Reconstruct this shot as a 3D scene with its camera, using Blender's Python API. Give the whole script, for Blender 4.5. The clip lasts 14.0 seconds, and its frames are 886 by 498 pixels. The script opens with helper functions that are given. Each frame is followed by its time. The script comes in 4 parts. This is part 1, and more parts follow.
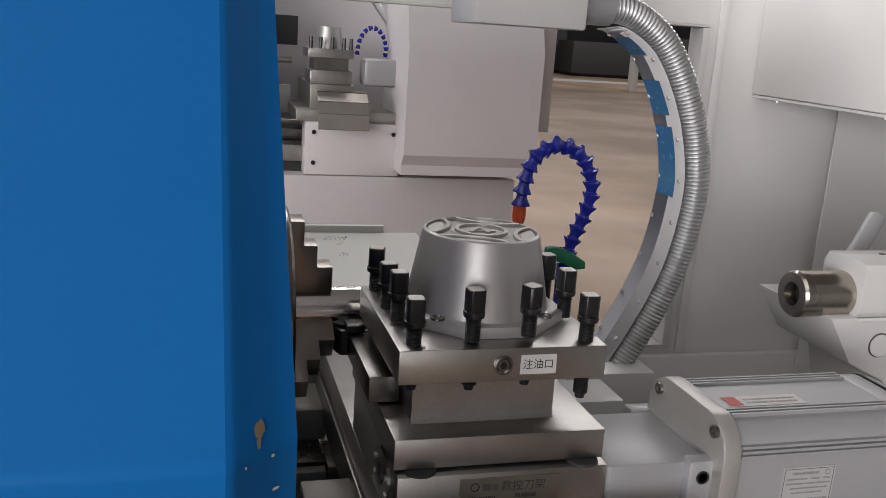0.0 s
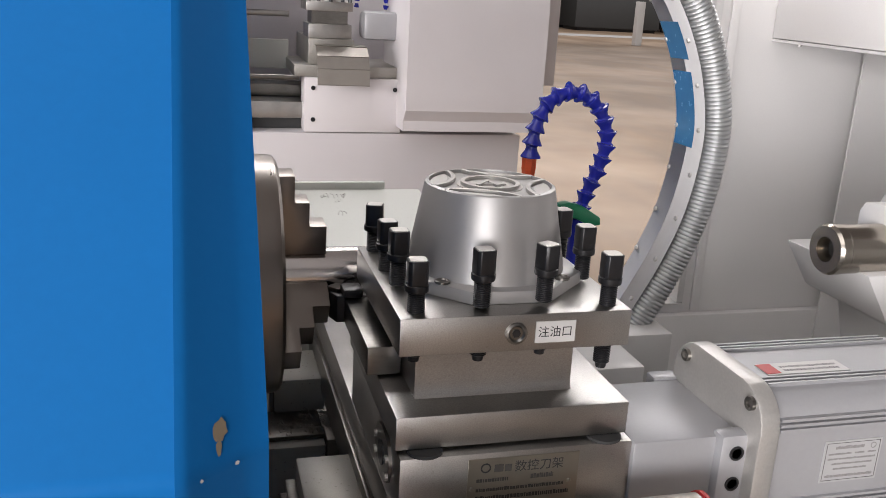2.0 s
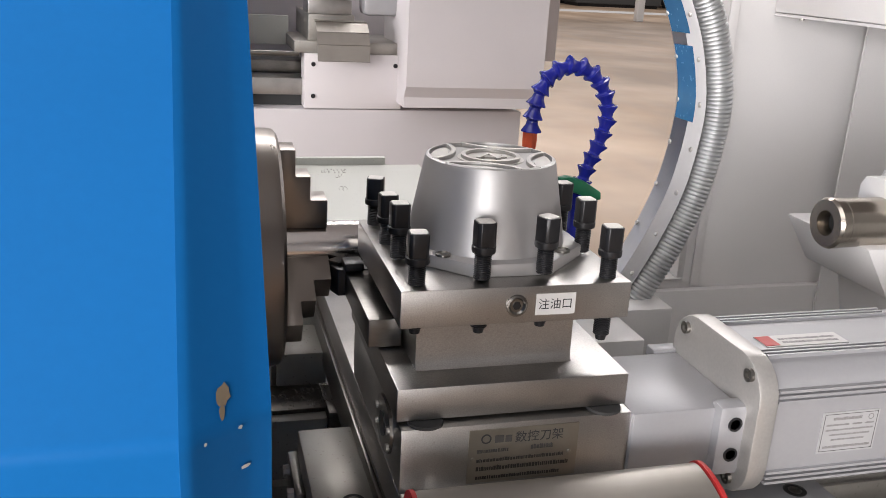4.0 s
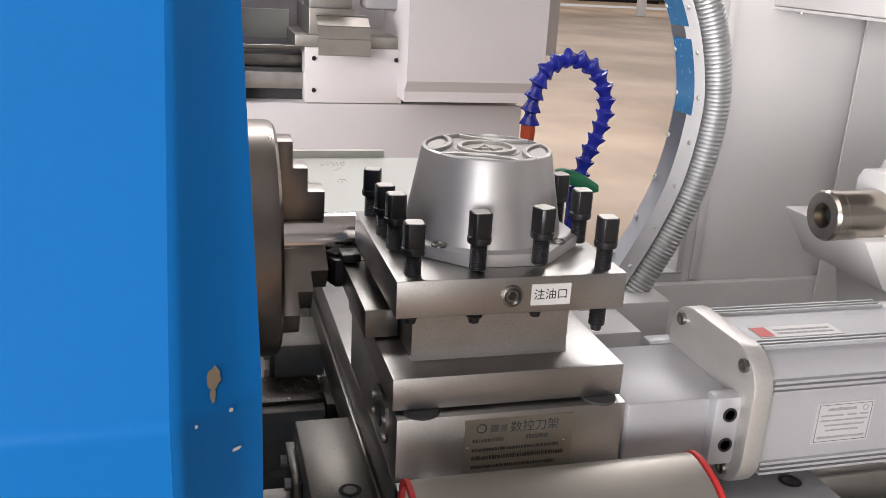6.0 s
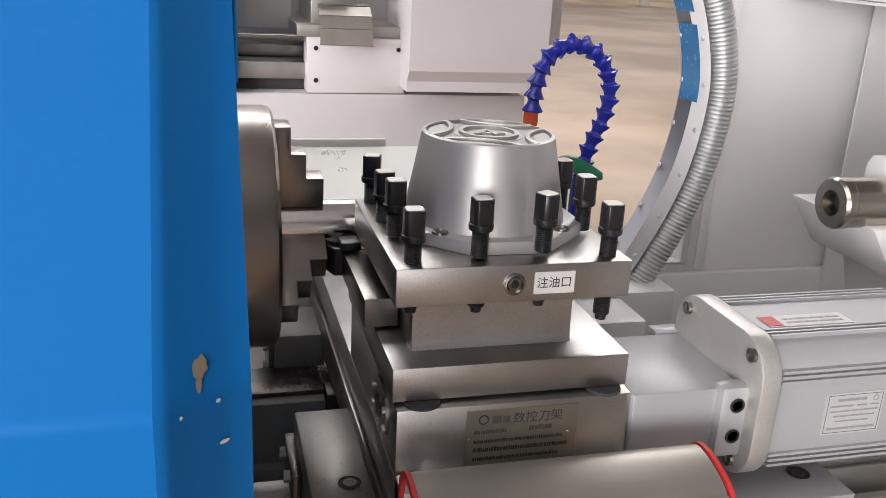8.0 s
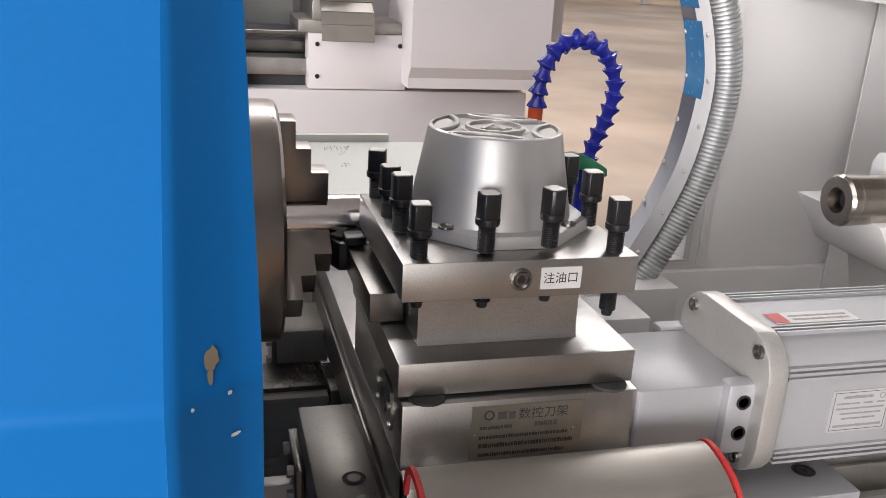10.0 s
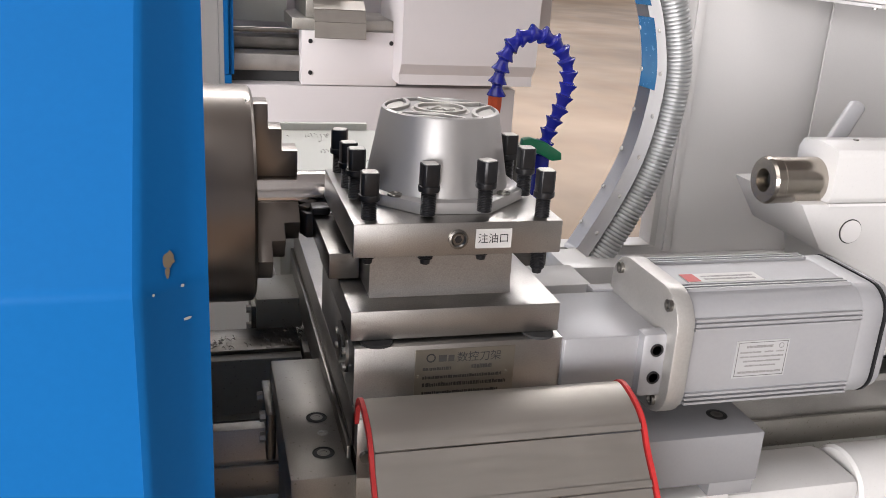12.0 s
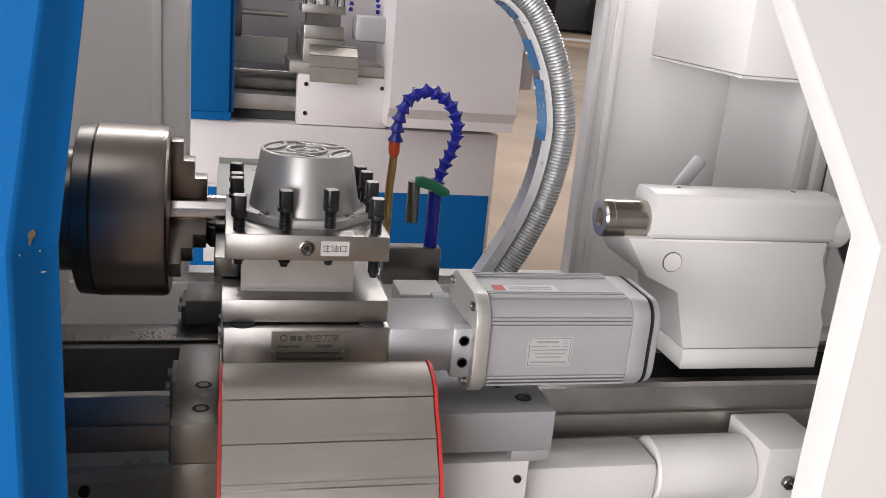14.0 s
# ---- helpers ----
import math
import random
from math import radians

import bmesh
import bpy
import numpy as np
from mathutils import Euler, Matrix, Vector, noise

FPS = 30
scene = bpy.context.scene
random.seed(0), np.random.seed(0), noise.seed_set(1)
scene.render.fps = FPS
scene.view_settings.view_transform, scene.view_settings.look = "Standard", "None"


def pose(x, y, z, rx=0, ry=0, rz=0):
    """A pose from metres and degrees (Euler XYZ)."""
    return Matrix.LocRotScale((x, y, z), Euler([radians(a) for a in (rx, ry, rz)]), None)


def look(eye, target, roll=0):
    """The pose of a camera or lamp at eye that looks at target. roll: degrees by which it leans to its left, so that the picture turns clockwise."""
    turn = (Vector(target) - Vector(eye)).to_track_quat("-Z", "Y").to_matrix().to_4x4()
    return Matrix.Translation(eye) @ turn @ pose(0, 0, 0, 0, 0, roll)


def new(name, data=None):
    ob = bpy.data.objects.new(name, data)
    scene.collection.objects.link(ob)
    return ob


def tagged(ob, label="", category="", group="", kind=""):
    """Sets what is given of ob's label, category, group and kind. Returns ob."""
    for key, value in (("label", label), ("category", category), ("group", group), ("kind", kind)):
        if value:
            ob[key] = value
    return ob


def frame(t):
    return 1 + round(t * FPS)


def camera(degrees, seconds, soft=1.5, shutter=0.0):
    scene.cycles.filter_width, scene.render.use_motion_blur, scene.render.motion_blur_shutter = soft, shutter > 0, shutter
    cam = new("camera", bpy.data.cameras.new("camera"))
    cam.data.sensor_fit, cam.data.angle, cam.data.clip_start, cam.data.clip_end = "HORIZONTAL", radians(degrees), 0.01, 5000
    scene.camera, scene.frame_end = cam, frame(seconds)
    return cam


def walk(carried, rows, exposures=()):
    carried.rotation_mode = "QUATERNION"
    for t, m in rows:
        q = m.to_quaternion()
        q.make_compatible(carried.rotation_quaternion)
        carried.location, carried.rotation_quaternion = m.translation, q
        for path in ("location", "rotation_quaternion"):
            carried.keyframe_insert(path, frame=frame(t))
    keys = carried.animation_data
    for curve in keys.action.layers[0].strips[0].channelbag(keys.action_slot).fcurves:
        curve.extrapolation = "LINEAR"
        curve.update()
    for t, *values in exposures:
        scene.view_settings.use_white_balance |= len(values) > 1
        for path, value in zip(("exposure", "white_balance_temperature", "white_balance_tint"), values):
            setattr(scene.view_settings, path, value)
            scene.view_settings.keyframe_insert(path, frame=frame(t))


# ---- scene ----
cam = camera(52.78, 14.0, soft=0.75)
PATH = [
    (0, (-0.1465, -0.5750, 1.3119), (0.3859, 1.2923, 0.8326), 3.98),
    (0.5, (-0.1409, -0.5469, 1.3040), (0.3836, 1.3167, 0.8022), 3.78),
    (1, (-0.1278, -0.5247, 1.2991), (0.3963, 1.3335, 0.7770), 3.65),
    (1.5, (-0.1259, -0.5125, 1.2968), (0.4001, 1.3386, 0.7522), 3.63),
    (2, (-0.1281, -0.5097, 1.2931), (0.3940, 1.3350, 0.7233), 3.31),
    (2.5, (-0.1297, -0.5103, 1.2893), (0.3906, 1.3280, 0.6977), 3.27),
    (3, (-0.1298, -0.5093, 1.2913), (0.3901, 1.3243, 0.6848), 3.17),
    (5.5, (-0.1256, -0.5181, 1.2890), (0.3911, 1.3106, 0.6655), 3.30),
    (6, (-0.1255, -0.5164, 1.2886), (0.3896, 1.3110, 0.6602), 3.28),
    (6.5, (-0.1228, -0.5149, 1.2870), (0.3901, 1.3124, 0.6564), 3.22),
    (7, (-0.1224, -0.5126, 1.2859), (0.3881, 1.3142, 0.6517), 3.12),
    (7.5, (-0.1222, -0.5091, 1.2829), (0.3868, 1.3158, 0.6421), 3.15),
    (8, (-0.1206, -0.5051, 1.2818), (0.3870, 1.3180, 0.6349), 3.14),
    (10.5, (-0.1244, -0.5020, 1.2789), (0.3850, 1.3189, 0.6271), 3.63),
    (11, (-0.1217, -0.5249, 1.2796), (0.3891, 1.2958, 0.6284), 3.82),
    (11.5, (-0.1084, -0.5594, 1.2916), (0.3998, 1.2608, 0.6369), 3.42),
    (12, (-0.1098, -0.5988, 1.2851), (0.3999, 1.2210, 0.6302), 3.58),
    (12.5, (-0.1243, -0.6612, 1.2996), (0.3960, 1.1576, 0.6506), 3.61),
    (13, (-0.1314, -0.7341, 1.3125), (0.4222, 1.0827, 0.6858), 3.93),
    (13.5, (-0.1038, -0.8037, 1.3334), (0.4762, 1.0186, 0.7477), 4.38),
    (14, (-0.0068, -0.8400, 1.3367), (0.4633, 1.0184, 0.7663), 5.26),
]
EXPOSURES = [(0, -1.10), (0.5, -0.88), (1.5, -0.50), (3, -0.30), (5.5, -0.20), (10.5, -0.20), (12.5, -0.22), (13.5, -0.40), (14, -0.50)]
walk(cam, [(t, look(eye, target, roll)) for t, eye, target, roll in PATH], EXPOSURES)

# ---- light ----
world = bpy.data.worlds.new("hall_air")
scene.world = world
world.use_nodes = True
world.node_tree.nodes["Background"].inputs[0].default_value = (0.9, 0.93, 1.0, 1)
world.node_tree.nodes["Background"].inputs[1].default_value = 0.09


def strip_light(x, y, z, sx, sy, watts, tint=(1.0, 0.965, 0.965)):
    data = bpy.data.lights.new("hall_fill", "AREA")
    data.shape, data.size, data.size_y, data.energy, data.color = "RECTANGLE", sx, sy, watts, tint
    ob = new("hall_fill", data)
    ob.location = (x, y, z)
    return ob


# overhead panels out of view, added to light the hall
strip_light(-3.2, -2.6, 5.0, 6.0, 5.0, 190)
strip_light(2.0, 5.5, 5.6, 14.0, 1.6, 1080)
strip_light(8.0, 14.0, 5.6, 20.0, 2.0, 850)
strip_light(14.0, 25.0, 5.6, 24.0, 3.0, 1500)
# unseen low fill added behind the operator; no opening is built there
front_fill = strip_light(-7.0, -8.9, 1.7, 9.0, 3.2, 2250, (1.0, 0.97, 0.975))
front_fill.rotation_euler = (radians(90), 0, 0)
# unseen fill added in mid-air to brighten faces turned to the left
side = strip_light(-9.0, -4.2, 2.9, 2.8, 8.0, 1500, (1.0, 0.97, 0.975))
side.rotation_euler = (0, radians(-80), 0)


# ---- materials ----
def material(name, color, rough=0.5, metal=0.0, scale=40.0, var=0.12, bump=0.05, stain=0.1, stain_scale=6.0, stretch=(1, 1, 1), tint=None, coat=0.0, spots=0.0, spec=0.5):
    """Two scales of variation: fine grain in colour and relief, broad stains in colour and gloss."""
    m = bpy.data.materials.new(name)
    m.use_nodes = True
    nt = m.node_tree
    N, L = nt.nodes, nt.links
    b = N["Principled BSDF"]
    co = N.new("ShaderNodeTexCoord")
    mp = N.new("ShaderNodeMapping")
    mp.inputs["Scale"].default_value = stretch
    L.new(co.outputs["Object"], mp.inputs["Vector"])
    fine = N.new("ShaderNodeTexNoise")
    fine.inputs["Scale"].default_value, fine.inputs["Detail"].default_value = scale, 6
    L.new(mp.outputs[0], fine.inputs["Vector"])
    broad = N.new("ShaderNodeTexNoise")
    broad.inputs["Scale"].default_value, broad.inputs["Detail"].default_value = stain_scale, 4
    L.new(co.outputs["Object"], broad.inputs["Vector"])
    info = N.new("ShaderNodeObjectInfo")
    base = N.new("ShaderNodeMix")
    base.data_type = "RGBA"
    dark = tuple(c * (1 - var) for c in color)
    light = tuple(min(1, c * (1 + var)) for c in color)
    base.inputs[6].default_value, base.inputs[7].default_value = (*dark, 1), (*light, 1)
    L.new(fine.outputs["Fac"], base.inputs[0])
    ramp = N.new("ShaderNodeValToRGB")
    ramp.color_ramp.elements[0].position, ramp.color_ramp.elements[1].position = 0.42, 0.72
    L.new(broad.outputs["Fac"], ramp.inputs[0])
    amount = N.new("ShaderNodeMath")
    amount.operation = "MULTIPLY"
    amount.inputs[1].default_value = stain
    L.new(ramp.outputs[0], amount.inputs[0])
    mix = N.new("ShaderNodeMix")
    mix.data_type = "RGBA"
    mix.inputs[7].default_value = (*(tint or tuple(c * 0.45 for c in color)), 1)
    L.new(amount.outputs[0], mix.inputs[0])
    L.new(base.outputs[2], mix.inputs[6])
    last = mix.outputs[2]
    if spots:
        vor = N.new("ShaderNodeTexVoronoi")
        vor.inputs["Scale"].default_value = 160
        L.new(co.outputs["Object"], vor.inputs["Vector"])
        cut = N.new("ShaderNodeMath")
        cut.operation, cut.inputs[1].default_value = "LESS_THAN", 0.14
        L.new(vor.outputs["Distance"], cut.inputs[0])
        few = N.new("ShaderNodeMath")
        few.operation = "MULTIPLY"
        few.inputs[1].default_value = spots
        L.new(cut.outputs[0], few.inputs[0])
        sp = N.new("ShaderNodeMix")
        sp.data_type = "RGBA"
        sp.inputs[7].default_value = (0.08, 0.06, 0.04, 1)
        L.new(few.outputs[0], sp.inputs[0])
        L.new(last, sp.inputs[6])
        last = sp.outputs[2]
    hue = N.new("ShaderNodeHueSaturation")
    val = N.new("ShaderNodeMapRange")
    val.inputs["To Min"].default_value, val.inputs["To Max"].default_value = 0.95, 1.05
    L.new(info.outputs["Random"], val.inputs["Value"])
    L.new(val.outputs[0], hue.inputs["Value"])
    L.new(last, hue.inputs["Color"])
    L.new(hue.outputs[0], b.inputs["Base Color"])
    rr = N.new("ShaderNodeMapRange")
    rr.inputs["To Min"].default_value, rr.inputs["To Max"].default_value = max(0.02, rough * 0.8), min(1, rough * 1.25)
    L.new(fine.outputs["Fac"], rr.inputs["Value"])
    L.new(rr.outputs[0], b.inputs["Roughness"])
    b.inputs["Metallic"].default_value = metal
    b.inputs["Specular IOR Level"].default_value = spec
    b.inputs["Coat Weight"].default_value = coat
    b.inputs["Coat Roughness"].default_value = 0.12
    if bump:
        bp = N.new("ShaderNodeBump")
        bp.inputs["Strength"].default_value, bp.inputs["Distance"].default_value = bump, 0.001
        L.new(fine.outputs["Fac"], bp.inputs["Height"])
        L.new(bp.outputs[0], b.inputs["Normal"])
    return m


STEEL = material("ground_steel", (0.425, 0.413, 0.395), 0.34, 1.0, 1300, 0.30, 0.13, 0.35, 16, (0.7, 1, 1), spots=0.10)
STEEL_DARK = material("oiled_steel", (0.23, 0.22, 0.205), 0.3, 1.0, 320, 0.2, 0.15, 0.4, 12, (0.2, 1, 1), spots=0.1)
CAST = material("scraped_cast_iron", (0.36, 0.345, 0.315), 0.38, 0.9, 1100, 0.28, 0.12, 0.4, 10, spots=0.35)
CHUCK = material("turned_chuck_steel", (0.33, 0.30, 0.275), 0.30, 1.0, 60, 0.03, 0.0, 0.05, 10, (2, 0.2, 0.2))
CHROME = material("polished_bar", (0.74, 0.71, 0.69), 0.17, 1.0, 300, 0.05, 0.02, 0.05, 20, (0.1, 1, 1))
QUILL = material("turned_steel", (0.45, 0.41, 0.36), 0.24, 1.0, 200, 0.08, 0.04, 0.2, 20, (1, 0.1, 0.1))
ALU = material("cast_aluminium", (0.46, 0.45, 0.445), 0.42, 0.7, 300, 0.04, 0.03, 0.15, 10)
# cap metal made darker: shade of the sunken floor put into the colour
ALU_SHADE = material("shaded_cast_recess", (0.40, 0.39, 0.385), 0.6, 0.4, 300, 0.1, 0.1)
# bare flange metal; on the cap top it paints in overhead light
ALU_FLANGE = material("bare_cast_aluminium", (0.48, 0.465, 0.445), 0.4, 0.6, 500, 0.12, 0.08, 0.3, 12)
ALU_PAINT = material("silver_paint", (0.34, 0.34, 0.352), 0.4, 0.3, 300, 0.05, 0.06, 0.12, 10)
ALU_SLAT = material("aluminium_slat", (0.36, 0.335, 0.305), 0.42, 0.8, 300, 0.06, 0.05, 0.25, 9, (0.1, 1, 1))
BLACK = material("black_oxide", (0.018, 0.018, 0.02), 0.34, 0.3, 200, 0.3, 0.1, 0.1, 30)
# near-black: shade painted into holes, gaps and undercuts; also dark painted cabinets
DARK = material("recess_shade_dark_paint", (0.03, 0.03, 0.03), 0.7, 0.0, 60, 0.3, 0.05)
GREY = material("light_grey_enamel", (0.69, 0.675, 0.668), 0.4, 0.0, 420, 0.03, 0.05, 0.10, 3.0, tint=(0.50, 0.48, 0.46), coat=0.15)
GREY_FAR = material("warm_grey_enamel", (0.62, 0.59, 0.60), 0.42, 0.0, 300, 0.03, 0.05, 0.12, 2.0, coat=0.1)
GREY_WHITE = material("off_white_enamel", (0.57, 0.56, 0.552), 0.36, 0.0, 300, 0.03, 0.06, 0.08, 5.0, tint=(0.55, 0.54, 0.5), coat=0.2, spots=0.05)
GREY_BED = material("oily_grey_paint", (0.36, 0.36, 0.33), 0.42, 0.0, 120, 0.08, 0.08, 0.5, 5.0, tint=(0.16, 0.155, 0.13), coat=0.2, spots=0.4)
GREY_SHEET = material("galvanised_grey_sheet", (0.50, 0.51, 0.475), 0.4, 0.1, 200, 0.04, 0.04, 0.25, 5.0, tint=(0.42, 0.42, 0.38), spots=0.15)
BLUE = material("blue_enamel", (0.006, 0.096, 0.29), 0.34, 0.0, 260, 0.05, 0.06, 0.4, 4.0, tint=(0.004, 0.078, 0.24), spec=0.06)
CHIP = material("bare_filler", (0.15, 0.115, 0.075), 0.7, 0.0, 200, 0.2, 0.2)
BLUE_HOSE = material("blue_plastic", (0.014, 0.020, 0.27), 0.2, 0.0, 100, 0.08, 0.02, 0.1, 30)
ORANGE = material("orange_plastic", (0.62, 0.09, 0.03), 0.35, 0.0, 100, 0.06, 0.02)
GREEN = material("green_valve", (0.01, 0.15, 0.07), 0.35, 0.0, 100, 0.1, 0.03)
BRASS = material("brass", (0.6, 0.42, 0.16), 0.3, 1.0, 100, 0.1, 0.03)
GALV = material("galvanised_hose", (0.56, 0.57, 0.575), 0.36, 0.75, 60, 0.05, 0.0, 0.2, 30)
BAND = material("zinc_coated_band", (0.74, 0.73, 0.735), 0.34, 0.1, 60, 0.04, 0.0, 0.15, 6)
WORN = material("worn_bolt_end", (0.62, 0.60, 0.57), 0.42, 0.4, 600, 0.2, 0.05)
FILM = material("blue_film", (0.05, 0.22, 0.45), 0.25, 0.3, 120, 0.1, 0.02, 0.2, 20)
RED = material("red_edging", (0.44, 0.025, 0.025), 0.45, 0.0, 200, 0.15, 0.1)
WHITE = material("white_label", (0.54, 0.53, 0.515), 0.4, 0.0, 200, 0.03, 0.0, 0.1, 30)
SILVER_LABEL = material("silver_label", (0.44, 0.44, 0.445), 0.38, 0.3, 200, 0.03, 0.0, 0.1, 30)
PLATE = material("etched_plate", (0.40, 0.37, 0.31), 0.3, 0.9, 200, 0.08, 0.05, 0.3, 20)
ETCH = material("etched_print", (0.05, 0.046, 0.042), 0.5, 0.2, 100, 0.2, 0.0)
PRINT = material("grey_print", (0.25, 0.24, 0.24), 0.5, 0.0, 100, 0.1, 0.0)
INK = material("black_ink", (0.02, 0.02, 0.022), 0.5, 0.0, 100, 0.1, 0.0)
FLOOR = material("worn_brown_concrete", (0.21, 0.145, 0.095), 0.42, 0.0, 3.0, 0.6, 0.1, 0.85, 0.55, (1, 0.3, 1), tint=(0.42, 0.32, 0.24))
WALL = material("hall_plaster", (0.36, 0.36, 0.37), 0.8, 0.0, 4, 0.06, 0.05, 0.2, 0.5)
ROOF = material("roof_sheet", (0.22, 0.22, 0.23), 0.6, 0.0, 4, 0.06, 0.05)


# ---- mesh helpers ----
ORIGIN = {}


def thing(name, at, label, category, group="", kind=""):
    ob = new(name)
    ob.location = at
    ob.empty_display_size = 0.05
    ORIGIN[ob] = Vector(at)
    return tagged(ob, label, category, group, kind)


def mesh_of(name, bm, mat, smooth=True, angle=27):
    bmesh.ops.recalc_face_normals(bm, faces=bm.faces[:])
    if smooth:
        for fc in bm.faces:
            fc.smooth = True
        for e in bm.edges:
            if len(e.link_faces) == 2 and e.calc_face_angle(0) > radians(angle):
                e.smooth = False
    me = bpy.data.meshes.new(name)
    bm.to_mesh(me)
    bm.free()
    me.materials.append(mat)
    return me


def part(name, bm, mat, parent, label="", smooth=True):
    """Links a bmesh, given in world places, as one mesh under a thing or a part."""
    origin = ORIGIN[parent]
    bmesh.ops.translate(bm, vec=-origin, verts=bm.verts[:])
    ob = new(name, mesh_of(name, bm, mat, smooth))
    ob.parent = parent
    ORIGIN[ob] = origin
    return tagged(ob, label)


def piece(name, me, parent, m, label=""):
    """An object on shared mesh data, posed in world places, under a thing."""
    ob = new(name, me)
    ob.parent = parent
    ob.matrix_basis = Matrix.Translation(-ORIGIN[parent]) @ m
    ORIGIN[ob] = ORIGIN[parent]
    return tagged(ob, label)


def setting(name, bm, mat, label, category):
    ob = new(name, mesh_of(name, bm, mat))
    ORIGIN[ob] = Vector((0, 0, 0))
    return tagged(ob, label, category, kind="structure")


def box(x0, x1, y0, y1, z0, z1, bevel=0.0, bm=None, seg=2):
    own = bm or bmesh.new()
    b = bmesh.new()
    bmesh.ops.create_cube(b, size=1)
    for v in b.verts:
        v.co = (x0 + (v.co.x + 0.5) * (x1 - x0), y0 + (v.co.y + 0.5) * (y1 - y0), z0 + (v.co.z + 0.5) * (z1 - z0))
    if bevel:
        bmesh.ops.bevel(b, geom=b.edges[:], offset=bevel, segments=seg, affect="EDGES", profile=0.5)
    return join(own, b)


def join(own, b):
    made = {v: own.verts.new(v.co) for v in b.verts}
    for fc in b.faces:
        own.faces.new([made[v] for v in fc.verts])
    b.free()
    return own


def prism(points, axis, a, b, bevel=0.0, bm=None):
    """A closed outline of (u, v), drawn out along an axis from a to b."""
    place = {"x": lambda u, v, w: (w, u, v), "y": lambda u, v, w: (u, w, v), "z": lambda u, v, w: (u, v, w)}[axis]
    own = bm or bmesh.new()
    t = bmesh.new()
    p = [t.verts.new(place(u, v, a)) for u, v in points]
    q = [t.verts.new(place(u, v, b)) for u, v in points]
    t.faces.new(p), t.faces.new(q[::-1])
    for i in range(len(p)):
        j = (i + 1) % len(p)
        t.faces.new((p[i], q[i], q[j], p[j]))
    bmesh.ops.recalc_face_normals(t, faces=t.faces[:])
    if bevel:
        bmesh.ops.bevel(t, geom=t.edges[:], offset=bevel, segments=2, affect="EDGES", profile=0.5)
    return join(own, t)


def sheet(line, off, x0, x1, bm=None):
    """A sheet of even thickness along x: a line of (y, z) and the same line set back by off (a pair, or a list of pairs)."""
    own = bm or bmesh.new()
    offs = off if isinstance(off, list) else [off] * len(line)
    rows = []
    for (y, z), (oy, oz) in zip(line, offs):
        rows.append([own.verts.new(p) for p in ((x0, y, z), (x1, y, z), (x1, y + oy, z + oz), (x0, y + oy, z + oz))])
    for a, b in zip(rows, rows[1:]):
        for i in range(4):
            j = (i + 1) % 4
            own.faces.new((a[i], a[j], b[j], b[i]))
    own.faces.new(rows[0]), own.faces.new(rows[-1][::-1])
    return own


def set_back(line, depth):
    """For each place of a line of (y, z), the way that sets it back square to the line."""
    out = []
    for i in range(len(line)):
        j, k = max(0, i - 1), min(len(line) - 1, i + 1)
        d = Vector((line[k][0] - line[j][0], line[k][1] - line[j][1])).normalized()
        out.append((-d.y * depth, d.x * depth))
    return out


def rounded(cy, cz, hy, hz, r, n=6):
    """A rectangle with round corners, as an outline."""
    out = []
    for sy, sz, a0 in ((1, 1, 0), (-1, 1, 90), (-1, -1, 180), (1, -1, 270)):
        for k in range(n + 1):
            a = radians(a0 + 90 * k / n)
            out.append((cy + sy * (hy - r) + r * math.cos(a), cz + sz * (hz - r) + r * math.sin(a)))
    return out


def turned(profile, at=(0, 0, 0), axis=(0, 0, 1), seg=32, bm=None):
    """A body of revolution: (radius, height) along an axis that starts at a place."""
    own = bm or bmesh.new()
    rot = Vector((0, 0, 1)).rotation_difference(Vector(axis).normalized()).to_matrix().to_4x4()
    m = Matrix.Translation(at) @ rot
    rings = []
    for r, h in profile:
        if r < 1e-6:
            rings.append([own.verts.new(m @ Vector((0, 0, h)))])
        else:
            rings.append([own.verts.new(m @ Vector((r * math.cos(2 * math.pi * k / seg), r * math.sin(2 * math.pi * k / seg), h))) for k in range(seg)])
    for a, b in zip(rings, rings[1:]):
        for k in range(seg):
            j = (k + 1) % seg
            f = [a[k % len(a)], a[j % len(a)], b[j % len(b)], b[k % len(b)]]
            f = list(dict.fromkeys(f))
            if len(f) > 2:
                own.faces.new(f)
    return own


def rod(p, q, r, seg=20, bm=None, chamfer=0.0):
    p, q = Vector(p), Vector(q)
    n = (q - p).length
    c = chamfer
    prof = [(0, 0), (r - c, 0), (r, c), (r, n - c), (r - c, n), (0, n)] if c else [(0, 0), (r, 0), (r, n), (0, n)]
    return turned(prof, p, q - p, seg, bm)


def spline(points, n):
    """n places at even steps along a smooth line through the given places."""
    P = [Vector(p) for p in points]
    P = [P[0] * 2 - P[1]] + P + [P[-1] * 2 - P[-2]]
    line = []
    for i in range(1, len(P) - 2):
        for k in range(40):
            t = k / 40
            a, b, c, d = P[i - 1:i + 3]
            line.append(0.5 * (2 * b + (c - a) * t + (2 * a - 5 * b + 4 * c - d) * t * t + (3 * b - a - 3 * c + d) * t ** 3))
    line.append(P[-2])
    run = [0]
    for a, b in zip(line, line[1:]):
        run.append(run[-1] + (b - a).length)
    out = []
    for k in range(n):
        s = run[-1] * k / (n - 1)
        i = max(j for j in range(len(run)) if run[j] <= s + 1e-9)
        i = min(i, len(line) - 2)
        w = (s - run[i]) / max(1e-9, run[i + 1] - run[i])
        out.append(line[i].lerp(line[i + 1], w))
    return out


